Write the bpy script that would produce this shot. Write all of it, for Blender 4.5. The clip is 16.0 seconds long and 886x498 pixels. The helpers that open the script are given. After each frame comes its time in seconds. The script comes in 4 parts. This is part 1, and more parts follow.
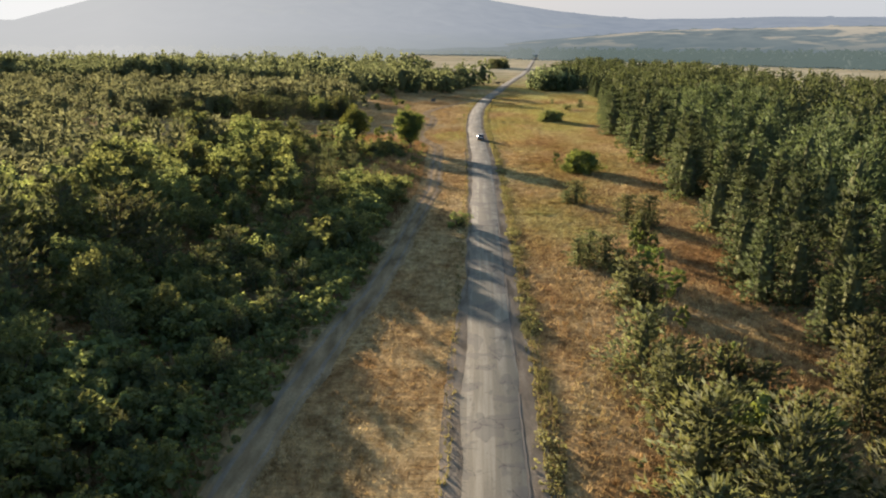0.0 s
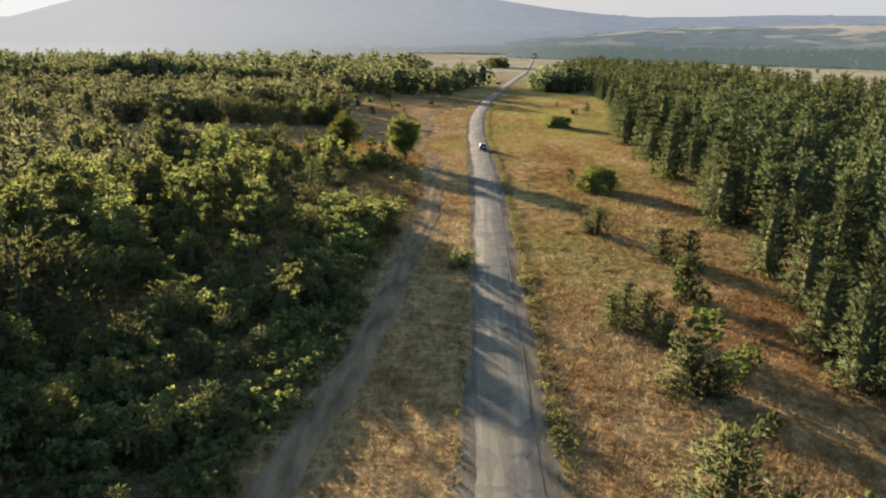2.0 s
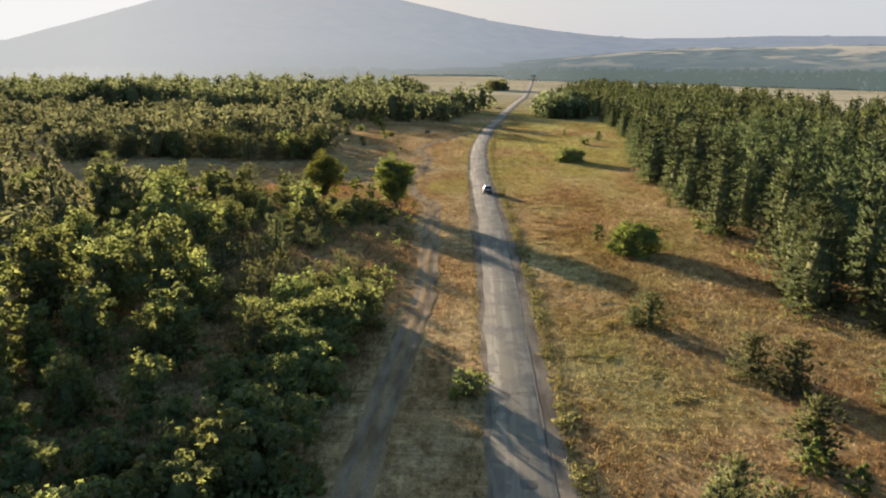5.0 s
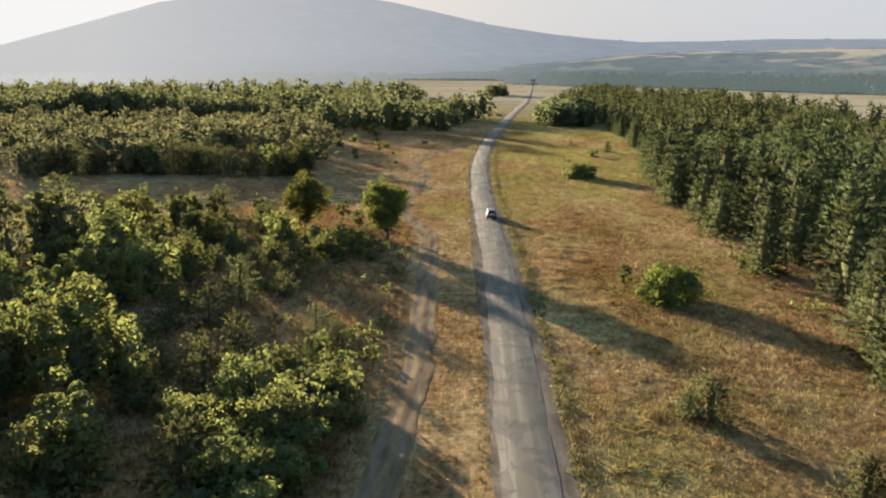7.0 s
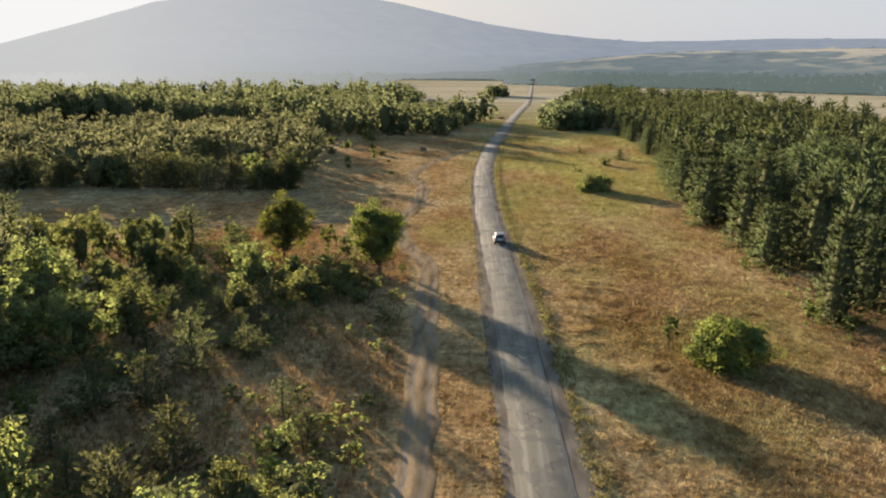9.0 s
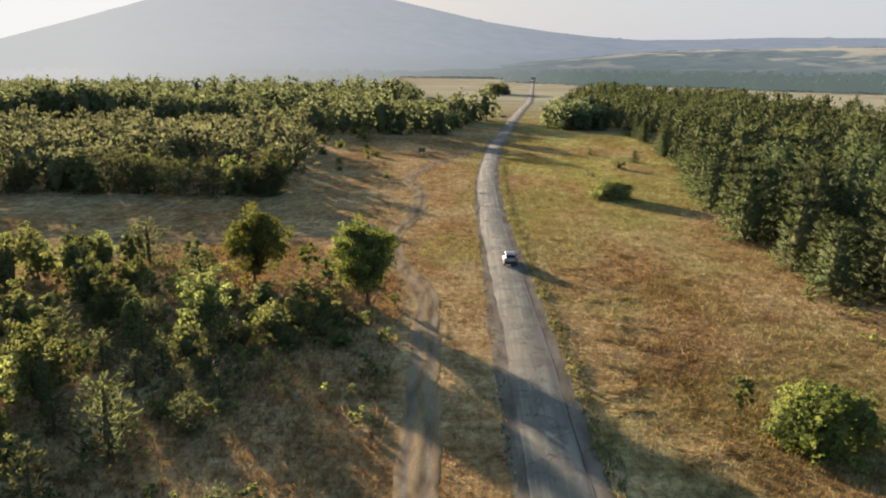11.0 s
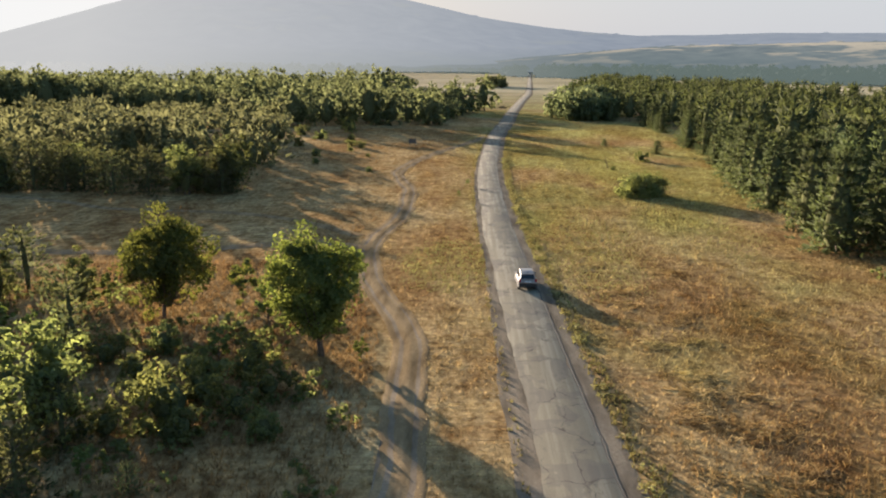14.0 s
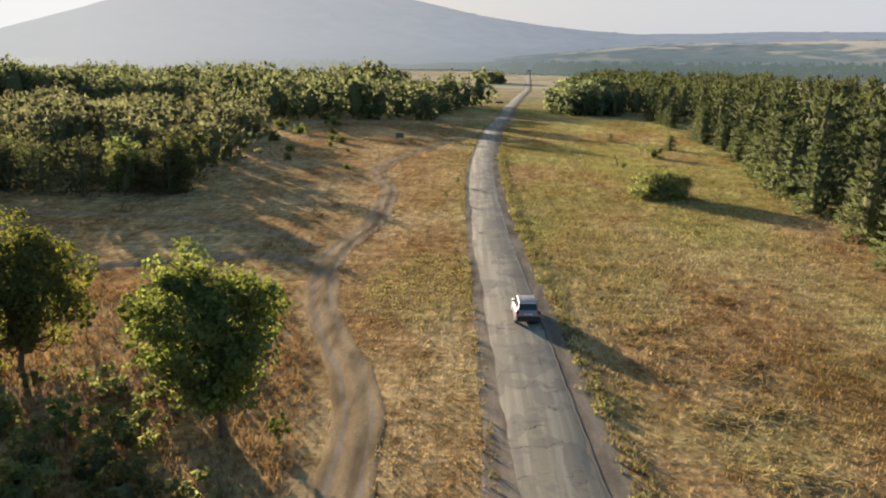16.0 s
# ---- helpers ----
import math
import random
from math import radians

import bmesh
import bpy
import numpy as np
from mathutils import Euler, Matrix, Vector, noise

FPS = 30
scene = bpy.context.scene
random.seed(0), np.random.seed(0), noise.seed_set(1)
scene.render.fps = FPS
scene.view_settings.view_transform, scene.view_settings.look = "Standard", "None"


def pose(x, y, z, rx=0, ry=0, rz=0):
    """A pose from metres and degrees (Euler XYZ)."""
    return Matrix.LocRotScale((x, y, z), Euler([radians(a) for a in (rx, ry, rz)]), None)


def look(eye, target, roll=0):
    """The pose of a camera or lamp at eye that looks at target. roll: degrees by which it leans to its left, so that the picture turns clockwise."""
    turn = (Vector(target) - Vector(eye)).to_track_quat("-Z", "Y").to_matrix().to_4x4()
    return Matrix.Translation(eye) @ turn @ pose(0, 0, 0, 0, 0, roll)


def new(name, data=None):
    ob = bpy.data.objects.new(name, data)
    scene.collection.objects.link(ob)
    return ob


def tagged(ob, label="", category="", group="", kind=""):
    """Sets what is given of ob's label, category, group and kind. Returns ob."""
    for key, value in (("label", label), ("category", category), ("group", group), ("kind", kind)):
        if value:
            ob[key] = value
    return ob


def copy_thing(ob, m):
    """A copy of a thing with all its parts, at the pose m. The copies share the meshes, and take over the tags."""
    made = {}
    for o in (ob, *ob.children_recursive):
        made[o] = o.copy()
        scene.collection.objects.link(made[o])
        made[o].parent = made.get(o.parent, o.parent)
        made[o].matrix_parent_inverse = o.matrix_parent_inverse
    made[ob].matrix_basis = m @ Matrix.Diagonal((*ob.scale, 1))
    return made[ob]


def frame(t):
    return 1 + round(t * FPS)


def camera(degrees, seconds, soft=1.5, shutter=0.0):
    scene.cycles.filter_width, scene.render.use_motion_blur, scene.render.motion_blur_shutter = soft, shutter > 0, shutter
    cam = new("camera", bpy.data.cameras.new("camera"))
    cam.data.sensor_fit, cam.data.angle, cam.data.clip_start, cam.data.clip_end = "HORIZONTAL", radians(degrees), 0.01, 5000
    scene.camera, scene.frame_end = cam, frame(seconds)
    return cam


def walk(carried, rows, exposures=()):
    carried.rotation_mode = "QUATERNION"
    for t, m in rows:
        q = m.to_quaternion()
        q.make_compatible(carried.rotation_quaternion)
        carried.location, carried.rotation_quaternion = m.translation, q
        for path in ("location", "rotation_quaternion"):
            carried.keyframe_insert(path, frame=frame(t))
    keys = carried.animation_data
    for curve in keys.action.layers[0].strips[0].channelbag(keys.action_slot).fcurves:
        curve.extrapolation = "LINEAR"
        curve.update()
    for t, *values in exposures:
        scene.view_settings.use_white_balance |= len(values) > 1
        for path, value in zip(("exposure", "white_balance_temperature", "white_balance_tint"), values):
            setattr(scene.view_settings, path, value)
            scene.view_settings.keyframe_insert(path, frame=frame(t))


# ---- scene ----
EXPOSURE = 2.19
cam = camera(55.0, 16.0, soft=2.0)
# seconds; the eye in metres; yaw to the left, pitch up and lean in degrees
PATH = [
    (0.0, 3.489, 3.168, 24.472, 2.257, -13.562, 0.349),
    (0.5, 3.238, 8.236, 24.560, 2.224, -13.584, 0.390),
    (1.0, 2.953, 13.617, 24.752, 2.187, -13.624, 0.439),
    (1.5, 2.758, 18.679, 24.919, 2.148, -13.661, 0.467),
    (2.0, 2.514, 23.654, 25.052, 2.106, -13.697, 0.484),
    (2.5, 2.264, 28.695, 25.193, 2.060, -13.712, 0.481),
    (3.0, 2.016, 34.077, 25.346, 2.026, -13.678, 0.438),
    (3.5, 1.843, 39.150, 25.431, 2.007, -13.463, 0.385),
    (4.0, 1.623, 44.087, 25.531, 1.983, -13.111, 0.365),
    (4.5, 1.424, 48.968, 25.647, 1.969, -12.723, 0.346),
    (5.0, 1.279, 54.252, 25.782, 1.976, -12.315, 0.273),
    (7.5, 0.461, 79.416, 26.806, 1.909, -12.070, 0.147),
    (8.0, 0.184, 84.379, 26.914, 1.880, -12.082, 0.172),
    (8.5, -0.064, 89.411, 27.042, 1.847, -12.099, 0.163),
    (9.0, -0.386, 94.659, 27.135, 1.805, -12.096, 0.140),
    (11.5, -1.578, 119.695, 25.513, 1.654, -12.270, 0.417),
    (12.0, -1.794, 124.886, 24.862, 1.590, -12.322, 0.435),
    (12.5, -1.997, 130.137, 24.020, 1.521, -12.351, 0.474),
    (13.0, -2.051, 135.448, 23.141, 1.469, -12.386, 0.479),
    (13.5, -2.012, 140.373, 22.262, 1.440, -12.389, 0.374),
    (14.0, -1.805, 145.335, 21.382, 1.416, -12.393, 0.242),
    (14.5, -1.500, 150.400, 20.538, 1.383, -12.393, 0.230),
    (15.0, -1.097, 155.872, 19.749, 1.346, -12.418, 0.298),
    (15.5, -0.734, 160.876, 19.086, 1.316, -12.430, 0.349),
    (16.0, -0.455, 165.737, 18.528, 1.286, -12.464, 0.394),
]


def flight(x, y, z, yaw, pitch, lean):
    a, b = radians(yaw), radians(pitch)
    return look((x, y, z), (x - 20 * math.sin(a) * math.cos(b), y + 20 * math.cos(a) * math.cos(b), z + 20 * math.sin(b)), lean)


walk(cam, [(t, flight(*row)) for t, *row in PATH], [(0.0, EXPOSURE), (16.0, EXPOSURE)])

# ---- world and sun ----
SUN_AZ, SUN_EL = -31.0, 7.7          # degrees from +y towards +x, and above the ground
world = bpy.data.worlds.new("sky")
scene.world = world
world.use_nodes = True
wn = world.node_tree
sky = wn.nodes.new("ShaderNodeTexSky")
sky.sky_type = 'NISHITA'
sky.sun_disc = False
sky.sun_elevation, sky.sun_rotation = radians(SUN_EL), radians(SUN_AZ)
sky.air_density, sky.dust_density, sky.ozone_density = 1.0, 3.0, 1.5
# thin haze takes the colour out of the sky
pale = wn.nodes.new("ShaderNodeHueSaturation")
pale.inputs["Saturation"].default_value = 1.3
haze = wn.nodes.new("ShaderNodeMix")
haze.data_type = 'RGBA'
up = wn.nodes.new("ShaderNodeSeparateXYZ")
wn.links.new(wn.nodes.new("ShaderNodeTexCoord").outputs["Generated"], up.inputs[0])
thick = wn.nodes.new("ShaderNodeMapRange")
thick.inputs["From Min"].default_value = 0.16
thick.inputs["From Max"].default_value, thick.inputs["To Min"].default_value, thick.inputs["To Max"].default_value = 0.36, 0.95, 0.06
wn.links.new(up.outputs[2], thick.inputs["Value"])
wn.links.new(thick.outputs[0], haze.inputs[0])
haze.inputs[7].default_value = (1.56, 1.63, 1.77, 1)
wn.links.new(sky.outputs[0], pale.inputs["Color"])
wn.links.new(pale.outputs[0], haze.inputs[6])
# the bright ring of hazy air round the sun
near_sun = wn.nodes.new("ShaderNodeVectorMath")
near_sun.operation = 'DOT_PRODUCT'
wn.links.new(up.inputs[0].links[0].from_socket, near_sun.inputs[0])
near_sun.inputs[1].default_value = (math.sin(radians(SUN_AZ)) * math.cos(radians(SUN_EL)), math.cos(radians(SUN_AZ)) * math.cos(radians(SUN_EL)), math.sin(radians(SUN_EL)))
ring = wn.nodes.new("ShaderNodeMapRange")
ring.interpolation_type = 'SMOOTHERSTEP'
ring.inputs["From Min"].default_value, ring.inputs["From Max"].default_value = 0.86, 1.0
wn.links.new(near_sun.outputs["Value"], ring.inputs["Value"])
glare = wn.nodes.new("ShaderNodeMix")
glare.data_type = 'RGBA'
glare.inputs[7].default_value = (2.32, 2.3, 2.28, 1)
wn.links.new(ring.outputs[0], glare.inputs[0])
wn.links.new(haze.outputs[2], glare.inputs[6])
wn.links.new(glare.outputs[2], wn.nodes["Background"].inputs[0])
wn.nodes["Background"].inputs[1].default_value = 0.088
sun = new("sun", bpy.data.lights.new("sun", 'SUN'))
sun.data.energy, sun.data.angle, sun.data.color = 5.0, radians(0.6), (1.0, 0.825, 0.655)
sd = Vector((math.sin(radians(SUN_AZ)) * math.cos(radians(SUN_EL)), math.cos(radians(SUN_AZ)) * math.cos(radians(SUN_EL)), math.sin(radians(SUN_EL))))
sun.matrix_world = look(sd * 300, (0, 0, 0))


# ---- materials ----
class Nodes:
    """A short way to write a node material."""

    def __init__(self, name):
        self.m = bpy.data.materials.new(name)
        self.m.use_nodes = True
        self.t = self.m.node_tree
        self.t.nodes.clear()
        self.out = self.t.nodes.new("ShaderNodeOutputMaterial")

    def n(self, kind, ins=(), **props):
        nd = self.t.nodes.new("ShaderNode" + kind)
        for k, v in props.items():
            if k == "blend":
                nd.blend_type = v
            elif k == "operation":
                nd.operation = v
            elif k == "data_type":
                nd.data_type = v
            elif k == "feature":
                nd.feature = v
        for k, v in dict(ins).items():
            if isinstance(v, bpy.types.NodeSocket):
                self.t.links.new(v, nd.inputs[k])
            else:
                nd.inputs[k].default_value = v
        return nd

    def coords(self, scale=(1, 1, 1), rot=0.0):
        c = self.n("TexCoord")
        return self.n("Mapping", {"Vector": c.outputs["Object"], "Scale": scale, "Rotation": (0, 0, rot)}).outputs[0]

    def noise(self, vec, scale, detail=4.0, rough=0.55):
        return self.n("TexNoise", {"Vector": vec, "Scale": scale, "Detail": detail, "Roughness": rough}).outputs["Fac"]

    def ramp(self, fac, stops):
        nd = self.t.nodes.new("ShaderNodeValToRGB")
        while len(nd.color_ramp.elements) < len(stops):
            nd.color_ramp.elements.new(0.5)
        for e, (p, c) in zip(nd.color_ramp.elements, stops):
            e.position, e.color = p, (*c, 1) if len(c) == 3 else c
        self.t.links.new(fac, nd.inputs[0])
        return nd.outputs[0]

    def step(self, fac, a, b):
        """0 below a, 1 above b."""
        nd = self.n("MapRange", {"Value": fac, "From Min": a, "From Max": b})
        return nd.outputs[0]

    def math(self, op, a, b=0.0):
        return self.n("Math", {0: a, 1: b}, operation=op).outputs[0]

    def mix(self, fac, a, b, blend='MIX'):
        nd = self.t.nodes.new("ShaderNodeMix")
        nd.data_type, nd.blend_type = 'RGBA', blend
        for i, v in ((0, fac), (6, a), (7, b)):
            if isinstance(v, bpy.types.NodeSocket):
                self.t.links.new(v, nd.inputs[i])
            else:
                nd.inputs[i].default_value = (*v, 1) if isinstance(v, tuple) and len(v) == 3 else v
        return nd.outputs[2]

    def bump(self, height, strength, dist):
        return self.n("Bump", {"Height": height, "Strength": strength, "Distance": dist}).outputs[0]

    def surface(self, colour, rough=0.9, normal=None, metal=0.0, spec=0.3):
        ins = {"Base Color": (*colour, 1) if isinstance(colour, tuple) else colour, "Roughness": rough, "Metallic": metal, "Specular IOR Level": spec}
        if normal:
            ins["Normal"] = normal
        b = self.n("BsdfPrincipled", ins)
        self.t.links.new(b.outputs[0], self.out.inputs[0])
        return self.m


def drifts(k):
    """The meadow's slow changes of colour, as a tint: brown, straw, pale and green drifts, and darker cuts across."""
    w = k.noise(k.coords((0.075, 0.035, 1)), 1.0, 6, 0.62)
    g = k.noise(k.coords((0.028, 0.022, 1), 0.6), 1.0, 4)
    s = k.noise(k.coords((0.14, 0.9, 1)), 1.0, 4)
    sep = k.n("SeparateXYZ", {0: k.coords()})
    x, y = sep.outputs[0], sep.outputs[1]
    m = k.noise(k.coords((0.55, 0.3, 1), 0.2), 1.0, 5, 0.65)
    t = k.ramp(w, [(0.34, (0.78, 0.66, 0.57)), (0.45, (0.92, 0.84, 0.76)), (0.54, (1.04, 1.02, 0.97)), (0.66, (1.22, 1.25, 1.26))])
    t = k.mix(1.0, t, k.ramp(m, [(0.36, (0.72, 0.66, 0.58)), (0.5, (1.0, 0.99, 0.97)), (0.64, (1.28, 1.27, 1.2))]), 'MULTIPLY')
    green = k.math('MULTIPLY', k.step(k.math('ADD', g, k.math('MULTIPLY', k.step(y, 160.0, 330.0), 0.16)), 0.53, 0.66), 0.9)
    green = k.math('MULTIPLY', green, k.step(x, -6.0, 5.0))
    t = k.mix(green, t, k.mix(1.0, t, (0.82, 1.02, 0.76), 'MULTIPLY'))
    tufts = k.noise(k.coords((1.5, 0.75, 1)), 1.0, 5, 0.72)
    t = k.mix(1.0, t, k.ramp(tufts, [(0.34, (0.6, 0.53, 0.45)), (0.5, (0.97, 0.95, 0.92)), (0.66, (1.3, 1.28, 1.18))]), 'MULTIPLY')
    return k.mix(k.math('MULTIPLY', k.step(s, 0.5, 0.68), 0.4), t, k.mix(1.0, t, (0.62, 0.58, 0.55), 'MULTIPLY'))


def leaf_material(name, dark, light, through_it, glow=(1.25, 1.2, 0.55), drift=False):
    k = Nodes(name)
    isl = k.n("NewGeometry").outputs["Random Per Island"]
    obr = k.n("ObjectInfo").outputs["Random"]
    c = k.ramp(isl, [(0.0, dark), (0.6, tuple((a + b) / 2 for a, b in zip(dark, light))), (1.0, light)])
    if drift:
        hue = k.mix(1.0, c, drifts(k), 'MULTIPLY')
    else:
        hue = k.n("HueSaturation", {"Hue": k.n("MapRange", {"Value": obr, "To Min": 0.478, "To Max": 0.515}).outputs[0], "Saturation": 0.86,
                                    "Value": k.n("MapRange", {"Value": obr, "To Min": 0.75, "To Max": 1.25}).outputs[0], "Color": c}).outputs[0]
        f = k.noise(k.coords(), 0.16, 2)
        hue = k.mix(1.0, hue, k.ramp(f, [(0.35, (0.72, 0.72, 0.74)), (0.65, (1.28, 1.26, 1.2))]), 'MULTIPLY')
    d = k.n("BsdfDiffuse", {"Color": hue})
    t = k.n("BsdfTranslucent", {"Color": k.mix(1.0, hue, glow, 'MULTIPLY')})
    m1 = k.n("MixShader", {0: through_it, 1: d.outputs[0], 2: t.outputs[0]})
    k.t.links.new(m1.outputs[0], k.out.inputs[0])
    return k.m


PINE = leaf_material("pine_needles", (0.07, 0.086, 0.042), (0.113, 0.13, 0.058), 0.36, (1.08, 1.15, 0.68))
SCRUB = leaf_material("scrub_pine_needles", (0.098, 0.112, 0.056), (0.148, 0.16, 0.08), 0.4, (1.3, 1.25, 0.7))
LEAF = leaf_material("oak_leaves", (0.115, 0.134, 0.05), (0.205, 0.225, 0.088), 0.58, (1.3, 1.28, 0.75))
FRESH = leaf_material("sapling_leaves", (0.105, 0.146, 0.038), (0.19, 0.232, 0.07), 0.5)
BRIGHT = leaf_material("lone_tree_leaves", (0.10, 0.13, 0.034), (0.205, 0.235, 0.068), 0.55)
# greyed, evened leaf colour stands in for haze over the far scrub
HAZED_LEAF = leaf_material("haze_paled_leaves", (0.12, 0.128, 0.068), (0.165, 0.172, 0.09), 0.5, (1.2, 1.18, 0.85))
WOODLEAF = leaf_material("leaf_wood_leaves", (0.1, 0.12, 0.06), (0.155, 0.175, 0.088), 0.58, (1.2, 1.18, 0.85))
STRAW = leaf_material("dry_grass_blades", (0.205, 0.163, 0.098), (0.50, 0.42, 0.275), 0.35, (1.1, 1.0, 0.75), True)
RUSSET = leaf_material("russet_grass_blades", (0.185, 0.128, 0.074), (0.31, 0.228, 0.138), 0.35, (1.1, 1.0, 0.75), True)
GREENGRASS = leaf_material("green_grass_blades", (0.165, 0.152, 0.066), (0.29, 0.262, 0.122), 0.4, (1.1, 1.1, 0.6))


def bark_material():
    k = Nodes("bark")
    v = k.coords((1, 1, 0.25))
    f = k.noise(v, 9, 5)
    return k.surface(k.ramp(f, [(0.25, (0.045, 0.032, 0.022)), (0.7, (0.16, 0.115, 0.08))]), 0.95, k.bump(f, 0.8, 0.03))


BARK = bark_material()


# dim green of shaded inner leaves, put into the colour of an added core
def shade_core_material():
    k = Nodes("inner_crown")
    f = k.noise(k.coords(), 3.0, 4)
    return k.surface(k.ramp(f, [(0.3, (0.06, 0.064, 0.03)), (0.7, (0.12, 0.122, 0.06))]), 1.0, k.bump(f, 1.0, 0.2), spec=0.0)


SHADE_CORE = shade_core_material()


def ground_material():
    k = Nodes("dry_meadow")
    v = k.coords()
    sep = k.n("SeparateXYZ", {0: v})
    x, y = sep.outputs[0], sep.outputs[1]
    big, mid, fine = k.noise(v, 0.035, 5), k.noise(v, 0.22, 5, 0.6), k.noise(v, 2.2, 6, 0.7)
    rows = k.noise(k.coords((1.7, 0.10, 1)), 1.0, 4, 0.6)      # mown swathes along the road
    cross = k.noise(k.coords((0.12, 1.5, 1)), 1.0, 4, 0.6)      # and the cuts across it
    c = k.ramp(fine, [(0.25, (0.168, 0.13, 0.075)), (0.5, (0.27, 0.214, 0.128)), (0.75, (0.37, 0.302, 0.19))])
    c = k.mix(k.math('MULTIPLY', k.step(mid, 0.45, 0.66), 0.45), c, k.ramp(fine, [(0.3, (0.165, 0.108, 0.06)), (0.7, (0.30, 0.208, 0.12))]))
    c = k.mix(k.math('MULTIPLY', k.step(rows, 0.5, 0.68), 0.35), c, (0.40, 0.31, 0.175))
    # the uncut russet part of the meadow, away from the road
    russet = k.math('MULTIPLY', k.step(k.math('ADD', x, k.math('MULTIPLY', k.noise(k.coords((0.1, 0.05, 1)), 1.0, 4), 16.0)), 21.0, 27.0), k.math('SUBTRACT', 1.0, k.step(y, 185.0, 245.0)))
    c = k.mix(k.math('MULTIPLY', russet, 0.6), c, k.ramp(fine, [(0.3, (0.13, 0.083, 0.044)), (0.7, (0.235, 0.16, 0.088))]))
    c = k.mix(k.math('MULTIPLY', k.step(cross, 0.5, 0.62), 0.4), c, (0.15, 0.112, 0.062))
    c = k.mix(1.0, k.mix(1.0, c, drifts(k), 'MULTIPLY'), (1.04, 1.0, 0.95), 'MULTIPLY')
    # wood floor and moss where the meadow ends, and pale fields far off
    far = k.math('MAXIMUM', k.step(y, 500.0, 800.0), k.step(x, 160.0, 178.0))
    c = k.mix(k.math('MULTIPLY', far, 0.85), c, k.ramp(k.noise(k.coords((0.004, 0.011, 1)), 1.0, 3), [(0.4, (0.29, 0.25, 0.16)), (0.52, (0.41, 0.36, 0.255)), (0.6, (0.34, 0.30, 0.2))]))
    h = k.math('ADD', k.math('MULTIPLY', fine, 0.6), k.math('MULTIPLY', k.math('ADD', rows, cross), 0.5))
    return k.surface(c, 0.97, k.bump(h, 0.9, 0.32), spec=0.0)


def asphalt_material():
    k = Nodes("worn_asphalt")
    v = k.coords()
    long = k.noise(k.coords((1.5, 0.045, 1)), 1.0, 4)
    patch, fine = k.noise(v, 0.35, 5), k.noise(v, 14, 4, 0.7)
    crack = k.n("TexVoronoi", {"Vector": k.n("VectorMath", {0: v, 1: k.n("TexNoise", {"Vector": v, "Scale": 0.8, "Detail": 4.0}).outputs["Color"]}).outputs[0], "Scale": 0.42}, feature='DISTANCE_TO_EDGE').outputs["Distance"]
    c = k.ramp(fine, [(0.3, (0.14, 0.125, 0.094)), (0.7, (0.195, 0.175, 0.133))])
    # wheel paths worn pale, old repairs with hard edges, oil and tar
    c = k.mix(k.step(long, 0.46, 0.62), c, k.ramp(fine, [(0.3, (0.21, 0.19, 0.145)), (0.7, (0.268, 0.244, 0.19))]))
    c = k.mix(k.math('MULTIPLY', k.step(patch, 0.53, 0.56), 0.6), c, (0.128, 0.116, 0.098))
    slab = k.noise(k.coords((0.5, 0.16, 1), 0.05), 1.0, 2, 0.4)
    c = k.mix(k.math('MULTIPLY', k.step(slab, 0.56, 0.575), 0.5), c, (0.115, 0.106, 0.092))
    stain = k.noise(k.coords((1, 0.35, 1)), 1.3, 5, 0.65)
    c = k.mix(k.math('MULTIPLY', k.step(stain, 0.6, 0.7), 0.55), c, (0.085, 0.078, 0.068))
    c = k.mix(k.math('MULTIPLY', k.math('SUBTRACT', 1.0, k.step(crack, 0.0, 0.014)), k.step(patch, 0.45, 0.55)), c, (0.045, 0.041, 0.037))
    return k.surface(c, 0.92, k.bump(fine, 0.5, 0.03), spec=0.06)


def gravel_material(name, a, b, scale=6.0):
    k = Nodes(name)
    v = k.coords()
    f, m = k.noise(v, scale, 6, 0.7), k.noise(k.coords((1, 0.2, 1)), 0.8, 4)
    c = k.mix(k.step(m, 0.4, 0.65), k.ramp(f, [(0.3, a), (0.7, b)]), tuple(0.7 * q for q in a))
    return k.surface(c, 0.95, k.bump(f, 0.8, 0.08), spec=0.0)


GROUND, ASPHALT = ground_material(), asphalt_material()
SHOULDER = gravel_material("crumbled_road_edge", (0.15, 0.124, 0.094), (0.25, 0.21, 0.16))
DIRT = gravel_material("dirt_track", (0.195, 0.14, 0.08), (0.33, 0.245, 0.145))
PATCH = gravel_material("tar_patch", (0.125, 0.116, 0.099), (0.185, 0.172, 0.146), 12)


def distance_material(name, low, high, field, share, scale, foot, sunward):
    """For the hills and woods beyond the plain: a backdrop with its haze painted in as emission."""
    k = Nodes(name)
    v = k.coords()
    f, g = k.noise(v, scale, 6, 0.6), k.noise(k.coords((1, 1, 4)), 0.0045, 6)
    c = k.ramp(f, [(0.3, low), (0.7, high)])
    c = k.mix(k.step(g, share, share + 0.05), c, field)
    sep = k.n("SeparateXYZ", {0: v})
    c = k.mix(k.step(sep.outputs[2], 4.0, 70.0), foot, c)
    # the painted haze brightens towards the sun
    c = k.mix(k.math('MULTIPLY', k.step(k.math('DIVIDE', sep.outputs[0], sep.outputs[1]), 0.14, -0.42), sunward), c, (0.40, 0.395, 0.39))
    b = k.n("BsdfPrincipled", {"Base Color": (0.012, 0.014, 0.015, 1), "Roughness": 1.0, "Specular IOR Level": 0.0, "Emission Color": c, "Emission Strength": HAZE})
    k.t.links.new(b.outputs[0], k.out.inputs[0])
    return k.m


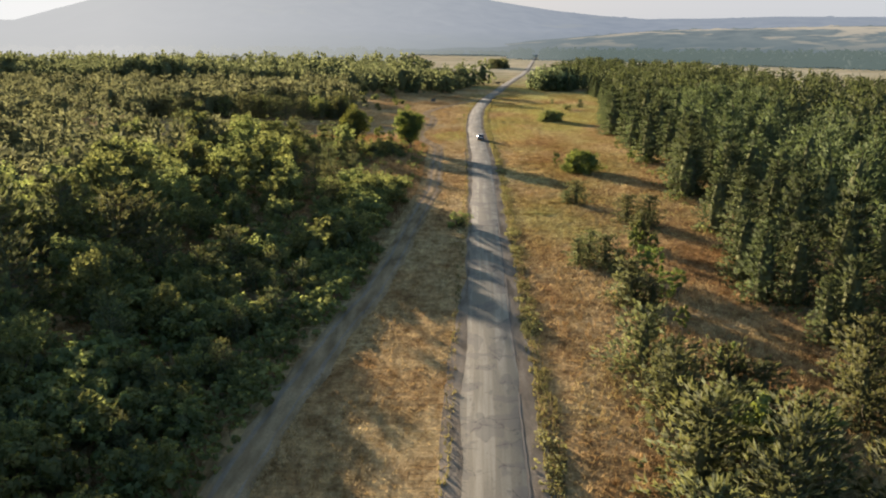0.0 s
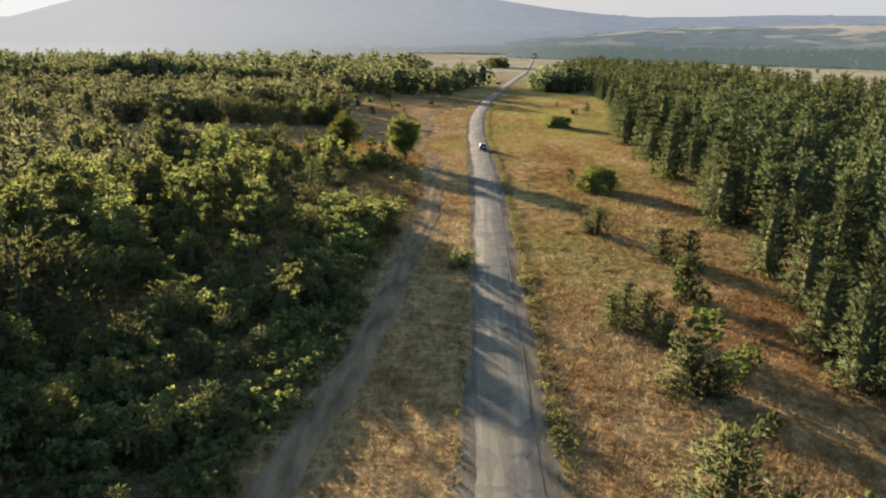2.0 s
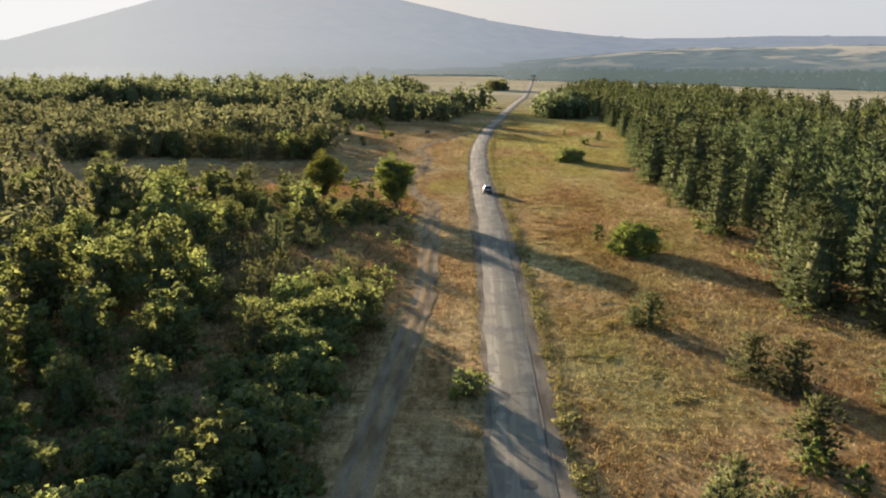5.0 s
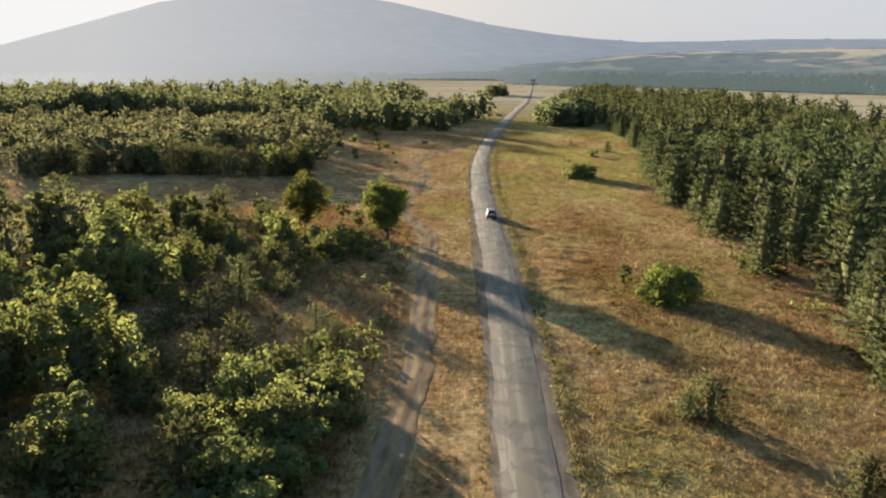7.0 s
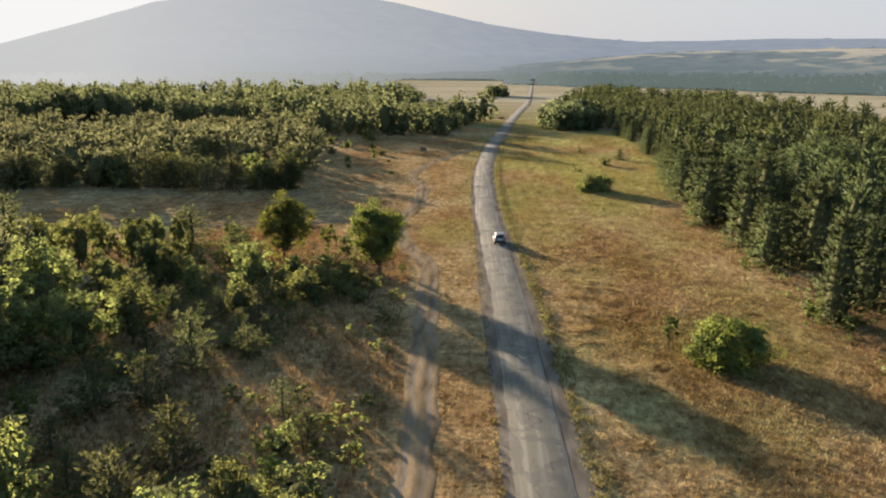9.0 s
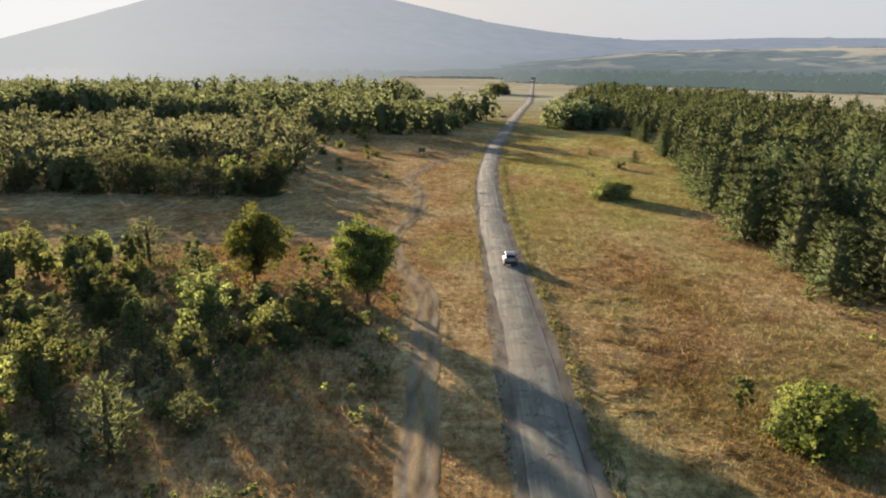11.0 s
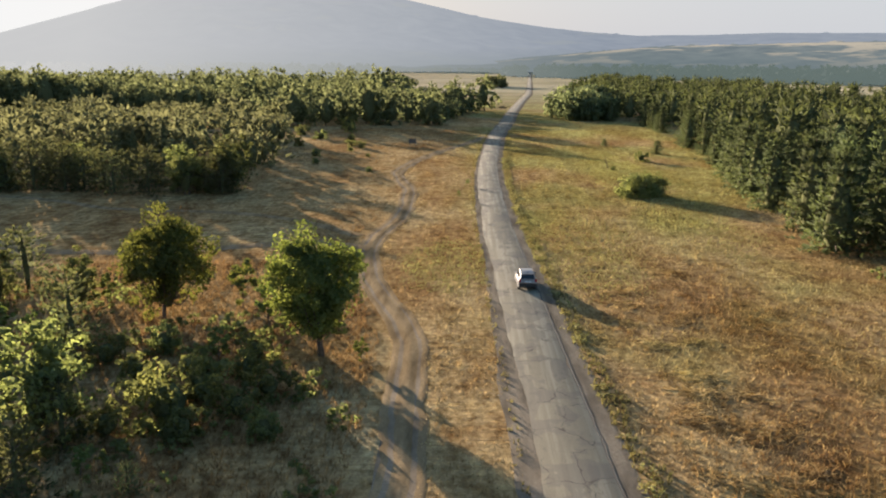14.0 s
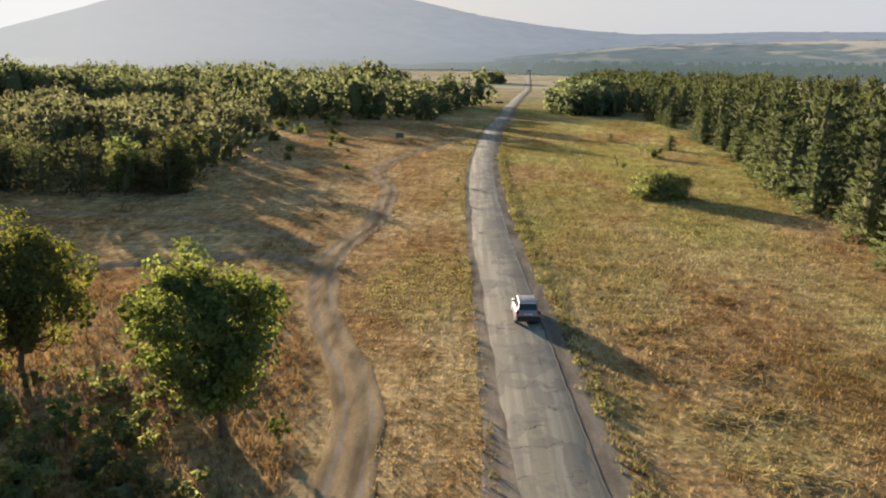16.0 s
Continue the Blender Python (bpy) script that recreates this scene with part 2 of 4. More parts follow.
# strength of the emission that imitates haze on the backdrop
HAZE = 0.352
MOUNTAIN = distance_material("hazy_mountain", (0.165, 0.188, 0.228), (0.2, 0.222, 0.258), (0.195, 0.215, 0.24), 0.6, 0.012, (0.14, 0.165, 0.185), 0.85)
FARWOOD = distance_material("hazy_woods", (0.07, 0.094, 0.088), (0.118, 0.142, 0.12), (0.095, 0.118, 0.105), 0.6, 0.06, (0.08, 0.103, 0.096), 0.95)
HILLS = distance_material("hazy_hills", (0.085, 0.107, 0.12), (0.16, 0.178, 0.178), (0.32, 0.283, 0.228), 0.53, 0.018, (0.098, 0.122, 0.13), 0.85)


# ---- mesh building ----
def tri_mesh(name, v, f, materials, index=None, normals=None):
    """A mesh from arrays of places and of faces with the same number of corners; normals: one for each place, for soft crowns."""
    v, f = np.asarray(v, np.float32), np.asarray(f, np.int32)
    me = bpy.data.meshes.new(name)
    n, c = f.shape
    me.vertices.add(len(v))
    me.vertices.foreach_set("co", v.ravel())
    me.loops.add(n * c)
    me.loops.foreach_set("vertex_index", f.ravel())
    me.polygons.add(n)
    me.polygons.foreach_set("loop_start", np.arange(0, n * c, c, dtype=np.int32))
    for m in materials:
        me.materials.append(m)
    if index is not None:
        me.polygons.foreach_set("material_index", np.asarray(index, np.int32))
    me.update(calc_edges=True)
    me.validate()
    if normals is not None:
        me.normals_split_custom_set_from_vertices(np.asarray(normals, np.float32))
    return me


def unit(a):
    return a / (np.linalg.norm(a, axis=-1, keepdims=True) + 1e-9)


def rounded(v, f, way):
    """Three-cornered leaves with the crown's own roundness: normals along way, one for each leaf, and the faces wound to suit them."""
    t = v.reshape(-1, 3, 3)
    g = np.cross(t[:, 1] - t[:, 0], t[:, 2] - t[:, 0])
    back = (g * way).sum(1) < 0
    t[back] = t[back][:, [0, 2, 1]]
    n = unit(unit(way) + 0.2 * unit(np.where(back[:, None], -g, g)))
    return t.reshape(-1, 3), f, np.repeat(n, 3, 0)


def child(name, me, parent, label=""):
    ob = new(name, me)
    ob.parent = parent
    return tagged(ob, label)


def part(name, bm, material, parent, label=""):
    me = bpy.data.meshes.new(name)
    bm.to_mesh(me)
    bm.free()
    me.materials.append(material)
    return child(name, me, parent, label)


def tube(path, radii, sides=6):
    """A tapering tube through the points of a path."""
    path = [np.array(p, float) for p in path]
    v, f = [], []
    for i, (p, r) in enumerate(zip(path, radii)):
        d = path[min(i + 1, len(path) - 1)] - path[max(i - 1, 0)]
        d = d / (np.linalg.norm(d) + 1e-9)
        a = np.cross(d, (0, 0, 1)) if abs(d[2]) < 0.9 else np.cross(d, (1, 0, 0))
        a = a / np.linalg.norm(a)
        b = np.cross(d, a)
        for j in range(sides):
            q = 2 * math.pi * j / sides
            v.append(p + r * (math.cos(q) * a + math.sin(q) * b))
    for i in range(len(path) - 1):
        for j in range(sides):
            k = (j + 1) % sides
            f.append((i * sides + j, i * sides + k, (i + 1) * sides + k))
            f.append((i * sides + j, (i + 1) * sides + k, (i + 1) * sides + j))
    return np.array(v), np.array(f)


def joined(pieces):
    """One set of places, faces and, where all have them, normals."""
    v, f, o = [], [], 0
    for p in pieces:
        v.append(p[0])
        f.append(p[1] + o)
        o += len(p[0])
    out = np.concatenate(v), np.concatenate(f)
    return (*out, np.concatenate([p[2] for p in pieces])) if all(len(p) > 2 for p in pieces) else out


def sprays(rng, places, ways, count, length, width, spread):
    """Fans of narrow three-cornered blades: count of them at each place, leaning about its way."""
    n = len(places) * count
    p = np.repeat(places, count, 0)
    d = np.repeat(ways, count, 0) + rng.normal(0, spread, (n, 3))
    d /= np.linalg.norm(d, axis=1)[:, None]
    s = np.cross(d, rng.normal(0, 1, (n, 3)))
    s /= np.linalg.norm(s, axis=1)[:, None]
    le = length * rng.uniform(0.65, 1.3, (n, 1))
    w = width * rng.uniform(0.7, 1.3, (n, 1)) * 0.5
    v = np.stack([p - s * w, p + s * w, p + d * le], 1).reshape(-1, 3)
    return v, np.arange(n * 3).reshape(-1, 3)


def leaves(rng, places, normals, size):
    """Small three-cornered leaf shapes, facing about the normals."""
    n = len(places)
    nn = normals + rng.normal(0, 0.6, (n, 3))
    nn /= np.linalg.norm(nn, axis=1)[:, None]
    a = np.cross(nn, rng.normal(0, 1, (n, 3)))
    a /= np.linalg.norm(a, axis=1)[:, None]
    b = np.cross(nn, a)
    s = size * rng.uniform(0.6, 1.4, (n, 1))
    v = np.stack([places - a * s, places + a * s * 0.6 + b * s * 0.6, places + a * s * 0.5 - b * s * 0.7], 1).reshape(-1, 3)
    return v, np.arange(n * 3).reshape(-1, 3)


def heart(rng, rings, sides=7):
    """A rough closed shell added inside a crown to stop light, through rings of (centre, radius)."""
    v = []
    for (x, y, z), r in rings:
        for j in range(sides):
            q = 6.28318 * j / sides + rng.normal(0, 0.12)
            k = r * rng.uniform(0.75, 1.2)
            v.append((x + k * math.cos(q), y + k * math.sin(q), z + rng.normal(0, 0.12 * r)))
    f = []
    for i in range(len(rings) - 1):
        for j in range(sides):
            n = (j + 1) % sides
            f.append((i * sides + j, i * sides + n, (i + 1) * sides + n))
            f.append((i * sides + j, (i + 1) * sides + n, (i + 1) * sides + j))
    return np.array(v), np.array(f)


def pine_shape(seed, h, wide, whorls, per, tufts, blades, bare=0.06, rough=0.15, blade=(0.55, 0.2), power=0.85, limbs=True, core=0.0):
    """Wood and needles of a pine h metres high: whorls of boughs that droop low down and rise towards the top."""
    rng = np.random.default_rng(seed)
    bend = rng.normal(0, 0.03 * h * (0.4 + rough), 2)

    def axis(u):
        return np.array((bend[0] * u * u, bend[1] * u * u, h * u))
    wood = [tube([axis(u) for u in (0, 0.3, 0.6, 0.97)], [0.014 * h, 0.010 * h, 0.007 * h, 0.002 * h], 6 if limbs else 3)]
    places, ways, faces = [], [], []
    for i in range(whorls):
        u = bare + (0.985 - bare) * (i + rng.uniform(-0.3, 0.3)) / whorls
        u = min(max(u, 0.03), 0.98)
        w = (u - bare) / (1 - bare)
        full = wide * (1 - max(w, 0)) ** power * min(1.0, 0.8 + 2.5 * w) + 0.12
        q0 = rng.uniform(0, 6.28)
        for j in range(per):
            q = q0 + 6.283 * j / per + rng.normal(0, 0.25)
            r = full * max(0.25, 1 + rng.normal(0, rough))
            out = np.array((math.cos(q), math.sin(q), 0))
            a = axis(min(max(u + rng.normal(0, 0.012), 0.02), 0.985))
            lift = r * (-0.08 + 0.55 * u)
            mid, tip = a + out * r * 0.55 + (0, 0, lift * 0.25), a + out * r + (0, 0, lift)
            if limbs and r > 0.5 * wide:
                wood.append(tube([a, tip], [0.0045 * h, 0.001 * h], 3))
            n = max(2, int(tufts * (0.35 + 0.65 * r / wide)))
            for s in np.linspace(0.25, 1.0, n):
                p = (a * (1 - s) ** 2 + 2 * mid * s * (1 - s) + tip * s * s)
                side = (out[[1, 0, 2]] * (-1, 1, 0) * rng.normal(0, 0.24 * r * (0.5 + 0.5 * math.sin(3.0 * s)))) + rng.normal(0, 0.04 * r, 3)
                places.append(p + side)
                ways.append(out * 0.9 + np.array((0, 0, 0.3 + 0.7 * u)) + side * 0.7)
                faces.append(out * 0.8 + np.array((0, 0, 0.25 + 0.5 * u)) + unit(side) * 0.45)
    places.append(axis(0.97))
    ways.append(np.array((0, 0, 1.5)))
    faces.append(np.array((0, 0, 1.0)))
    fol = rounded(*sprays(rng, np.array(places), np.array(ways), blades, blade[0], blade[1], 0.42), np.repeat(faces, blades, 0))
    core_shell = heart(rng, [(axis(bare + (0.9 - bare) * w), core * wide * (1 - w) ** power * min(1.0, 0.35 + 3 * w) + 0.03) for w in (0, 0.15, 0.4, 0.7, 1.0)], 6) if core else None
    return joined(wood), fol, core_shell


def broad_shape(seed, h, wide, clumps, per, size, stem=0.3, tall=1.0, trunk=0.02, limbs=True, heroic=False, core=0.0, lobe=0.12):
    """Wood and leaves of a leaf tree h metres high with a crown of radius wide."""
    rng = np.random.default_rng(seed)
    z0, cz = stem * h, h * (stem + 1) / 2
    rz = (h - z0) / 2 * tall
    lean = rng.normal(0, 0.05 * h, 2)
    fork = np.array((lean[0] * 0.3, lean[1] * 0.3, z0 + 0.25 * rz))
    top = np.array((lean[0], lean[1], cz + 0.5 * rz))
    wood = [tube([(0, 0, -0.05), (lean[0] * 0.1, lean[1] * 0.1, z0 * 0.6), fork, top], [trunk * h * 1.25, trunk * h, trunk * h * 0.75, trunk * h * 0.15], 7 if limbs else 3)]
    fol = []
    for i in range(clumps):
        d = rng.normal(0, 1, 3)
        d[2] = d[2] * 0.9 + 0.15
        d /= np.linalg.norm(d)
        k = rng.uniform(0.35, 0.98) ** 0.6 * (1 + rng.normal(0, 0.15))
        flare = (1 - 0.75 * d[2] ** 2) ** -0.5 if d[2] < 0 and stem < 0.1 else 1.0
        c = np.array((lean[0] * 0.7 + d[0] * flare * wide * k * 0.85, lean[1] * 0.7 + d[1] * flare * wide * k * 0.85, cz + d[2] * rz * k * 0.85))
        rc = wide * rng.uniform(0.14, 0.30)
        if stem < 0.03 and i % 4 == 0:
            q, k = rng.uniform(0, 6.28), rng.uniform(0.55, 0.95)
            c = np.array((lean[0] * 0.4 + math.cos(q) * wide * k, lean[1] * 0.4 + math.sin(q) * wide * k, h * rng.uniform(0.05, 0.24)))
        if heroic:
            # the crown swells in lobes
            c[:2] *= 1 + lobe * math.sin(3 * math.atan2(d[1], d[0]) + seed) + 0.1 * math.sin(5 * d[2] + seed)
            c[2] += 0.5 * lobe * rz * math.sin(2 * math.atan2(d[1], d[0]) + 2 * seed)
        if limbs and i % 3 == 0:
            mid = fork * 0.45 + c * 0.55 + np.array((0, 0, -0.08 * h))
            wood.append(tube([fork, mid, c], [trunk * h * 0.45, trunk * h * 0.25, trunk * h * 0.05], 4))
        n = rng.normal(0, 1, (per, 3))
        n /= np.linalg.norm(n, axis=1)[:, None]
        p = c + n * rc * rng.uniform(0.55, 1.1, (per, 1)) * (1, 1, 0.75)
        crown = unit((p - (lean[0] * 0.6, lean[1] * 0.6, cz - 0.2 * rz)) / (wide, wide, max(rz, 0.1)))
        fol.append(rounded(*leaves(rng, p, n + (0, 0, 0.4), size), 0.75 * n + 0.65 * crown + (0, 0, 0.15)))
    core_shell = heart(rng, [((lean[0] * 0.6, lean[1] * 0.6, cz - 0.3 * rz + 0.6 * rz * math.sin(w)), core * wide * math.cos(w) + 0.02) for w in (-1.3, -0.7, 0.0, 0.7, 1.3)], 6) if core else None
    return (wood if heroic else joined(wood)), joined(fol), core_shell


class Kind:
    """A kind of tree: a first thing with its parts, of which copies are planted."""

    def __init__(self, name, shape, leaf, label, category, group, crown="crown"):
        self.name, self.label, self.category, self.group = name, label, category, group
        wood, (fv, ff, fn), core_shell = shape
        self.limbs = [tri_mesh("limb", *w, [BARK]) for w in wood[1:]] if isinstance(wood, list) else []
        wv, wf = wood[0] if isinstance(wood, list) else wood
        self.trunk = tri_mesh("trunk", wv, wf, [BARK])
        self.crown = tri_mesh("crown", fv, ff, [leaf], normals=fn)
        self.core_shell = tri_mesh("inner_crown", *core_shell, [SHADE_CORE]) if core_shell else None
        self.first = None

    def plant(self, x, y, scale=1.0, turn=0.0, tall=1.0, label=""):
        m = pose(x, y, height(x, y) - 0.03, 0, 0, turn) @ Matrix.Diagonal((scale, scale, scale * tall, 1))
        if self.first is None:
            self.first = ob = tagged(new(self.name), self.label, self.category, self.group)
            child("trunk", self.trunk, ob)
            child("crown", self.crown, ob)
            if self.core_shell:
                child("inner_crown", self.core_shell, ob)
            for me in self.limbs:
                child("limb", me, ob)
            ob.matrix_basis = m
        else:
            base = self.first.matrix_basis.copy()
            self.first.matrix_basis = Matrix.Identity(4)
            ob = copy_thing(self.first, m)
            self.first.matrix_basis = base
        if label:
            ob["label"] = label
        return ob


def wood_of(name, kinds, spots, leaf, label, category, inner=None):
    """Many trees as one mesh, for woods that nobody could count. Spots: x, y, scale, turn and which kind."""
    piles = ([], [], [])
    for x, y, s, q, i in spots:
        c, sn = math.cos(q), math.sin(q)
        rot = np.array(((c, sn, 0), (-sn, c, 0), (0, 0, 1))) * s
        at = np.array((x, y, height(x, y)))
        for pile, shape in zip(piles, kinds[int(i)]):
            if shape:
                pile.append((shape[0] @ rot + at, shape[1], shape[2] @ rot / s) if len(shape) > 2 else (shape[0] @ rot + at, shape[1]))
    crowns = joined(piles[1])
    ob = tagged(new(name, tri_mesh(name, crowns[0], crowns[1], [leaf], normals=crowns[2])), label, category, kind="stuff")
    for pile, what, material in ((piles[0], "trunks", BARK), (piles[2], "inner_crowns", inner or SHADE_CORE)):
        if pile:
            child(what, tri_mesh(what, *joined(pile), [material]), ob)
    return ob


# ---- the plan ----
ROAD = [(4.9, -80), (4.9, 0), (4.85, 46), (4.85, 88), (4.75, 120), (4.75, 145), (4.75, 162), (4.5, 186), (3.9, 210), (3.45, 228), (2.95, 248), (2.65, 265), (2.7, 300), (3.1, 320), (4.2, 345), (7.6, 400), (13.0, 457), (20.5, 540), (36, 690), (41.5, 740), (57, 940), (66, 1060), (95, 1450), (125, 1850), (160, 2400)]
TRACK = [(-11.5, -30), (-10.6, 25), (-10.1, 45), (-9.5, 56), (-8.2, 73), (-6.3, 91), (-5.0, 125), (-4.1, 145), (-4.3, 162), (-4.9, 180), (-5.4, 199), (-5.8, 208), (-7.3, 216), (-10.5, 226), (-12.4, 238), (-12.6, 249), (-10.9, 261), (-10.5, 275), (-11.2, 290), (-13.6, 303), (-14.6, 315), (-12, 335), (-7.6, 353), (-2.5, 370), (4.5, 396)]
BRANCH2 = [(-15, 250), (-24, 260), (-36, 266.5), (-54, 269), (-67, 276), (-88, 281), (-125, 286)]
BRANCH = [(-12.6, 243), (-20.7, 246), (-33, 242), (-43, 240), (-70, 242), (-120, 250)]


def smooth(points, step):
    """Points along a soft line through those given."""
    p = np.array(points, float)
    out = []
    for i in range(len(p) - 1):
        a, b, c, d = p[max(i - 1, 0)], p[i], p[i + 1], p[min(i + 2, len(p) - 1)]
        n = max(2, int(np.linalg.norm(c - b) / step))
        for t in np.arange(n) / n:
            out.append(0.5 * (2 * b + (c - a) * t + (2 * a - 5 * b + 4 * c - d) * t * t + (3 * b - a - 3 * c + d) * t ** 3))
    out.append(p[-1])
    return np.array(out)


def road_x(y):
    return np.interp(y, [q[1] for q in ROAD], [q[0] for q in ROAD])


def track_x(y):
    return np.interp(y, [q[1] for q in TRACK], [q[0] for q in TRACK])


def height(x, y):
    """The lie of the land: flat by the road, with slow swells away from it."""
    d = abs(x - road_x(y))
    k = min(max((d - 5) / 40, 0), 1) * min(max((900 - y) / 450, 0), 1)
    near = 0.5 * k * noise.noise((x * 0.018, y * 0.018, 0.3)) + 0.05 * min(d / 8, 1) * min(max((600 - y) / 200, 0), 1) * noise.noise((x * 0.3, y * 0.3, 2.0))
    return near


# ---- ground ----
def spaced(lo, a, b, hi, step, grow):
    mid = list(np.arange(a, b + 1e-6, step))
    s, q, up = step, b, []
    while q < hi:
        s *= grow
        q += s
        up.append(q)
    s, q, dn = step, a, []
    while q > lo:
        s *= grow
        q -= s
        dn.append(q)
    return np.array(dn[::-1] + mid + up)


def sheet():
    xs, ys = spaced(-4600, -45, 55, 4600, 1.6, 1.14), spaced(-700, 30, 330, 4700, 1.6, 1.1)
    v = np.array([(x, y, height(x, y) - 0.0) for y in ys for x in xs])
    nx = len(xs)
    i = (np.arange(len(ys) - 1)[:, None] * nx + np.arange(nx - 1)[None, :]).ravel()
    f = np.stack([i, i + 1, i + nx + 1, i + nx], 1)
    return tagged(new("ground", tri_mesh("ground", v, f, [GROUND])), "sunlit dry meadow with tan and russet mown grass", "ground", kind="structure")


sheet()


def ribbon(name, line, lefts, rights, lift, material, wob, seed, dip=()):
    """A strip along a line, from left to right of it, with ragged edges; dip: pairs of place across (0 to 1) and depth."""
    rng = np.random.default_rng(seed)
    n = len(line)
    d = np.gradient(line, axis=0)
    d /= np.linalg.norm(d, axis=1)[:, None]
    side = np.stack([d[:, 1], -d[:, 0]], 1)
    w = np.convolve(rng.normal(0, 1, n + 8), np.ones(4) / 2, 'same')[4:-4] * wob
    w2 = np.convolve(rng.normal(0, 1, n + 8), np.ones(4) / 2, 'same')[4:-4] * wob
    lefts = np.array([lefts(y) for y in line[:, 1]]) if callable(lefts) else np.full(n, lefts)
    prof = dip or ((0, 0), (0.5, 0.0), (1, 0))
    v, f = [], []
    m = len(prof)
    for i in range(n):
        a, b = -lefts[i] + w[i], rights + w2[i]
        for u, z in prof:
            p = line[i] + side[i] * (a + (b - a) * u)
            v.append((p[0], p[1], height(p[0], p[1]) + lift + z))
    for i in range(n - 1):
        for j in range(m - 1):
            q = i * m + j
            f.append((q, q + 1, q + m + 1, q + m))
    ob = new(name, tri_mesh(name, v, f, [material]))
    return ob


road_line = smooth(ROAD, 1.6)
def left_edge(y):
    """How far the crumbled edge reaches left of the road's middle."""
    return float(np.interp(y, [0, 66, 80, 92, 102, 130, 160, 179, 198, 215, 240, 300], [3.4, 3.4, 3.0, 2.5, 2.35, 2.5, 2.9, 3.35, 3.7, 3.2, 2.7, 2.6]))


tagged(ribbon("road_shoulder", road_line, left_edge, 3.25, 0.06, SHOULDER, 0.09, 3, ((0, -0.045), (0.06, 0.0), (0.92, 0), (1, -0.06))), "crumbled gravelly edge of the old road", "road edge", kind="structure")
tagged(ribbon("road", road_line, 2.12, 1.95, 0.075, ASPHALT, 0.10, 4, ((0, -0.04), (0.03, 0.0), (0.5, 0.04), (0.97, 0), (1, -0.04))), "worn cracked grey asphalt country road", "road", kind="structure")
RUT = gravel_material("wheel_rut", (0.185, 0.148, 0.108), (0.29, 0.238, 0.18))
RUTS = ((0, -0.03), (0.1, 0.03), (0.2, -0.02), (0.3, -0.02), (0.42, 0.05), (0.58, 0.05), (0.7, -0.02), (0.8, -0.02), (0.9, 0.03), (1, -0.03))
track_ob = tagged(ribbon("dirt_track", smooth(TRACK, 1.0), 1.5, 1.3, 0.05, DIRT, 0.12, 5, RUTS), "rutted bare dirt track beside the road", "track", kind="structure")
branch_ob = tagged(ribbon("side_track", smooth(BRANCH, 1.5), 1.2, 1.2, 0.045, DIRT, 0.07, 6, RUTS), "rutted dirt track branching into the scrub", "track", kind="structure")
upper_ob = tagged(ribbon("upper_track", smooth(BRANCH2, 1.5), 0.9, 0.9, 0.04, DIRT, 0.07, 16, RUTS), "faint dirt track along the foot of the scrub", "track", kind="structure")
for owner, points, lift in ((track_ob, TRACK, 0.036), (branch_ob, BRANCH, 0.031)):
    for s, half, seed in ((-0.85, 0.48, 7), (0.75, 0.26, 8)):
        rut = ribbon("rut", smooth(points, 1.0), half - s, half + s, lift, RUT, 0.03, seed)
        rut.parent = owner
        tagged(rut, "darker wheel rut pressed into the dirt")


# ---- distance ----
def ridge(name, label, material, a0, a1, near, far, crest, seed, rough):
    """Hills as one sheet round the plain, from azimuth a0 to a1: crest gives the angle to which they rise, seen from the plain."""
    rng_n, rows = 420, 16
    v, f = [], []
    for i in range(rng_n + 1):
        az = a0 + (a1 - a0) * i / rng_n
        top = math.tan(radians(crest(az))) * far + 24
        for j in range(rows + 1):
            u = j / rows
            r = near + (far - near) * u
            x, y = r * math.sin(radians(az)), 120 + r * math.cos(radians(az))
            k = u * u * (3 - 2 * u)
            wob = noise.noise((x * 0.004, y * 0.004, seed)) + 0.5 * noise.noise((x * 0.012, y * 0.012, seed + 3))
            z = top * k * (1 + rough * wob * (1 - k)) + (7.0 * noise.noise((x * 0.03, y * 0.03, seed)) + 8.0 * noise.noise((x * 0.11, y * 0.11, seed)) if j == rows else 0)
            v.append((x, y, max(z, 0) - 1.0))
    for i in range(rng_n):
        for j in range(rows):
            q = i * (rows + 1) + j
            f.append((q, q + rows + 1, q + rows + 2, q + 1))
    return tagged(new(name, tri_mesh(name, v, f, [material])), label, "hills", kind="structure")


def crest_far(az):
    return float(np.interp(az, [-70, -29, -25, -20, -16, -11, -7, -5, -2, 1, 5, 8, 11, 15, 19, 25, 40, 70], [0.3, 1.25, 2.4, 3.85, 4.6, 4.85, 4.35, 4.05, 3.4, 2.75, 2.15, 1.83, 1.62, 1.66, 1.75, 1.7, 1.6, 1.0]))


def crest_near(az):
    return float(np.interp(az, [-6, 2, 7, 10, 13, 18, 22, 26, 40, 60], [0.0, 0.15, 0.55, 0.8, 1.0, 1.1, 1.2, 1.25, 1.1, 0.5]))


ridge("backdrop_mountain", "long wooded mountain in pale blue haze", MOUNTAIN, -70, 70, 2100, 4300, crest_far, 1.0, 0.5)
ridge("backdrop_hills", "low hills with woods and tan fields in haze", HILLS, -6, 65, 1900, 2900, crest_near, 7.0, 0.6)

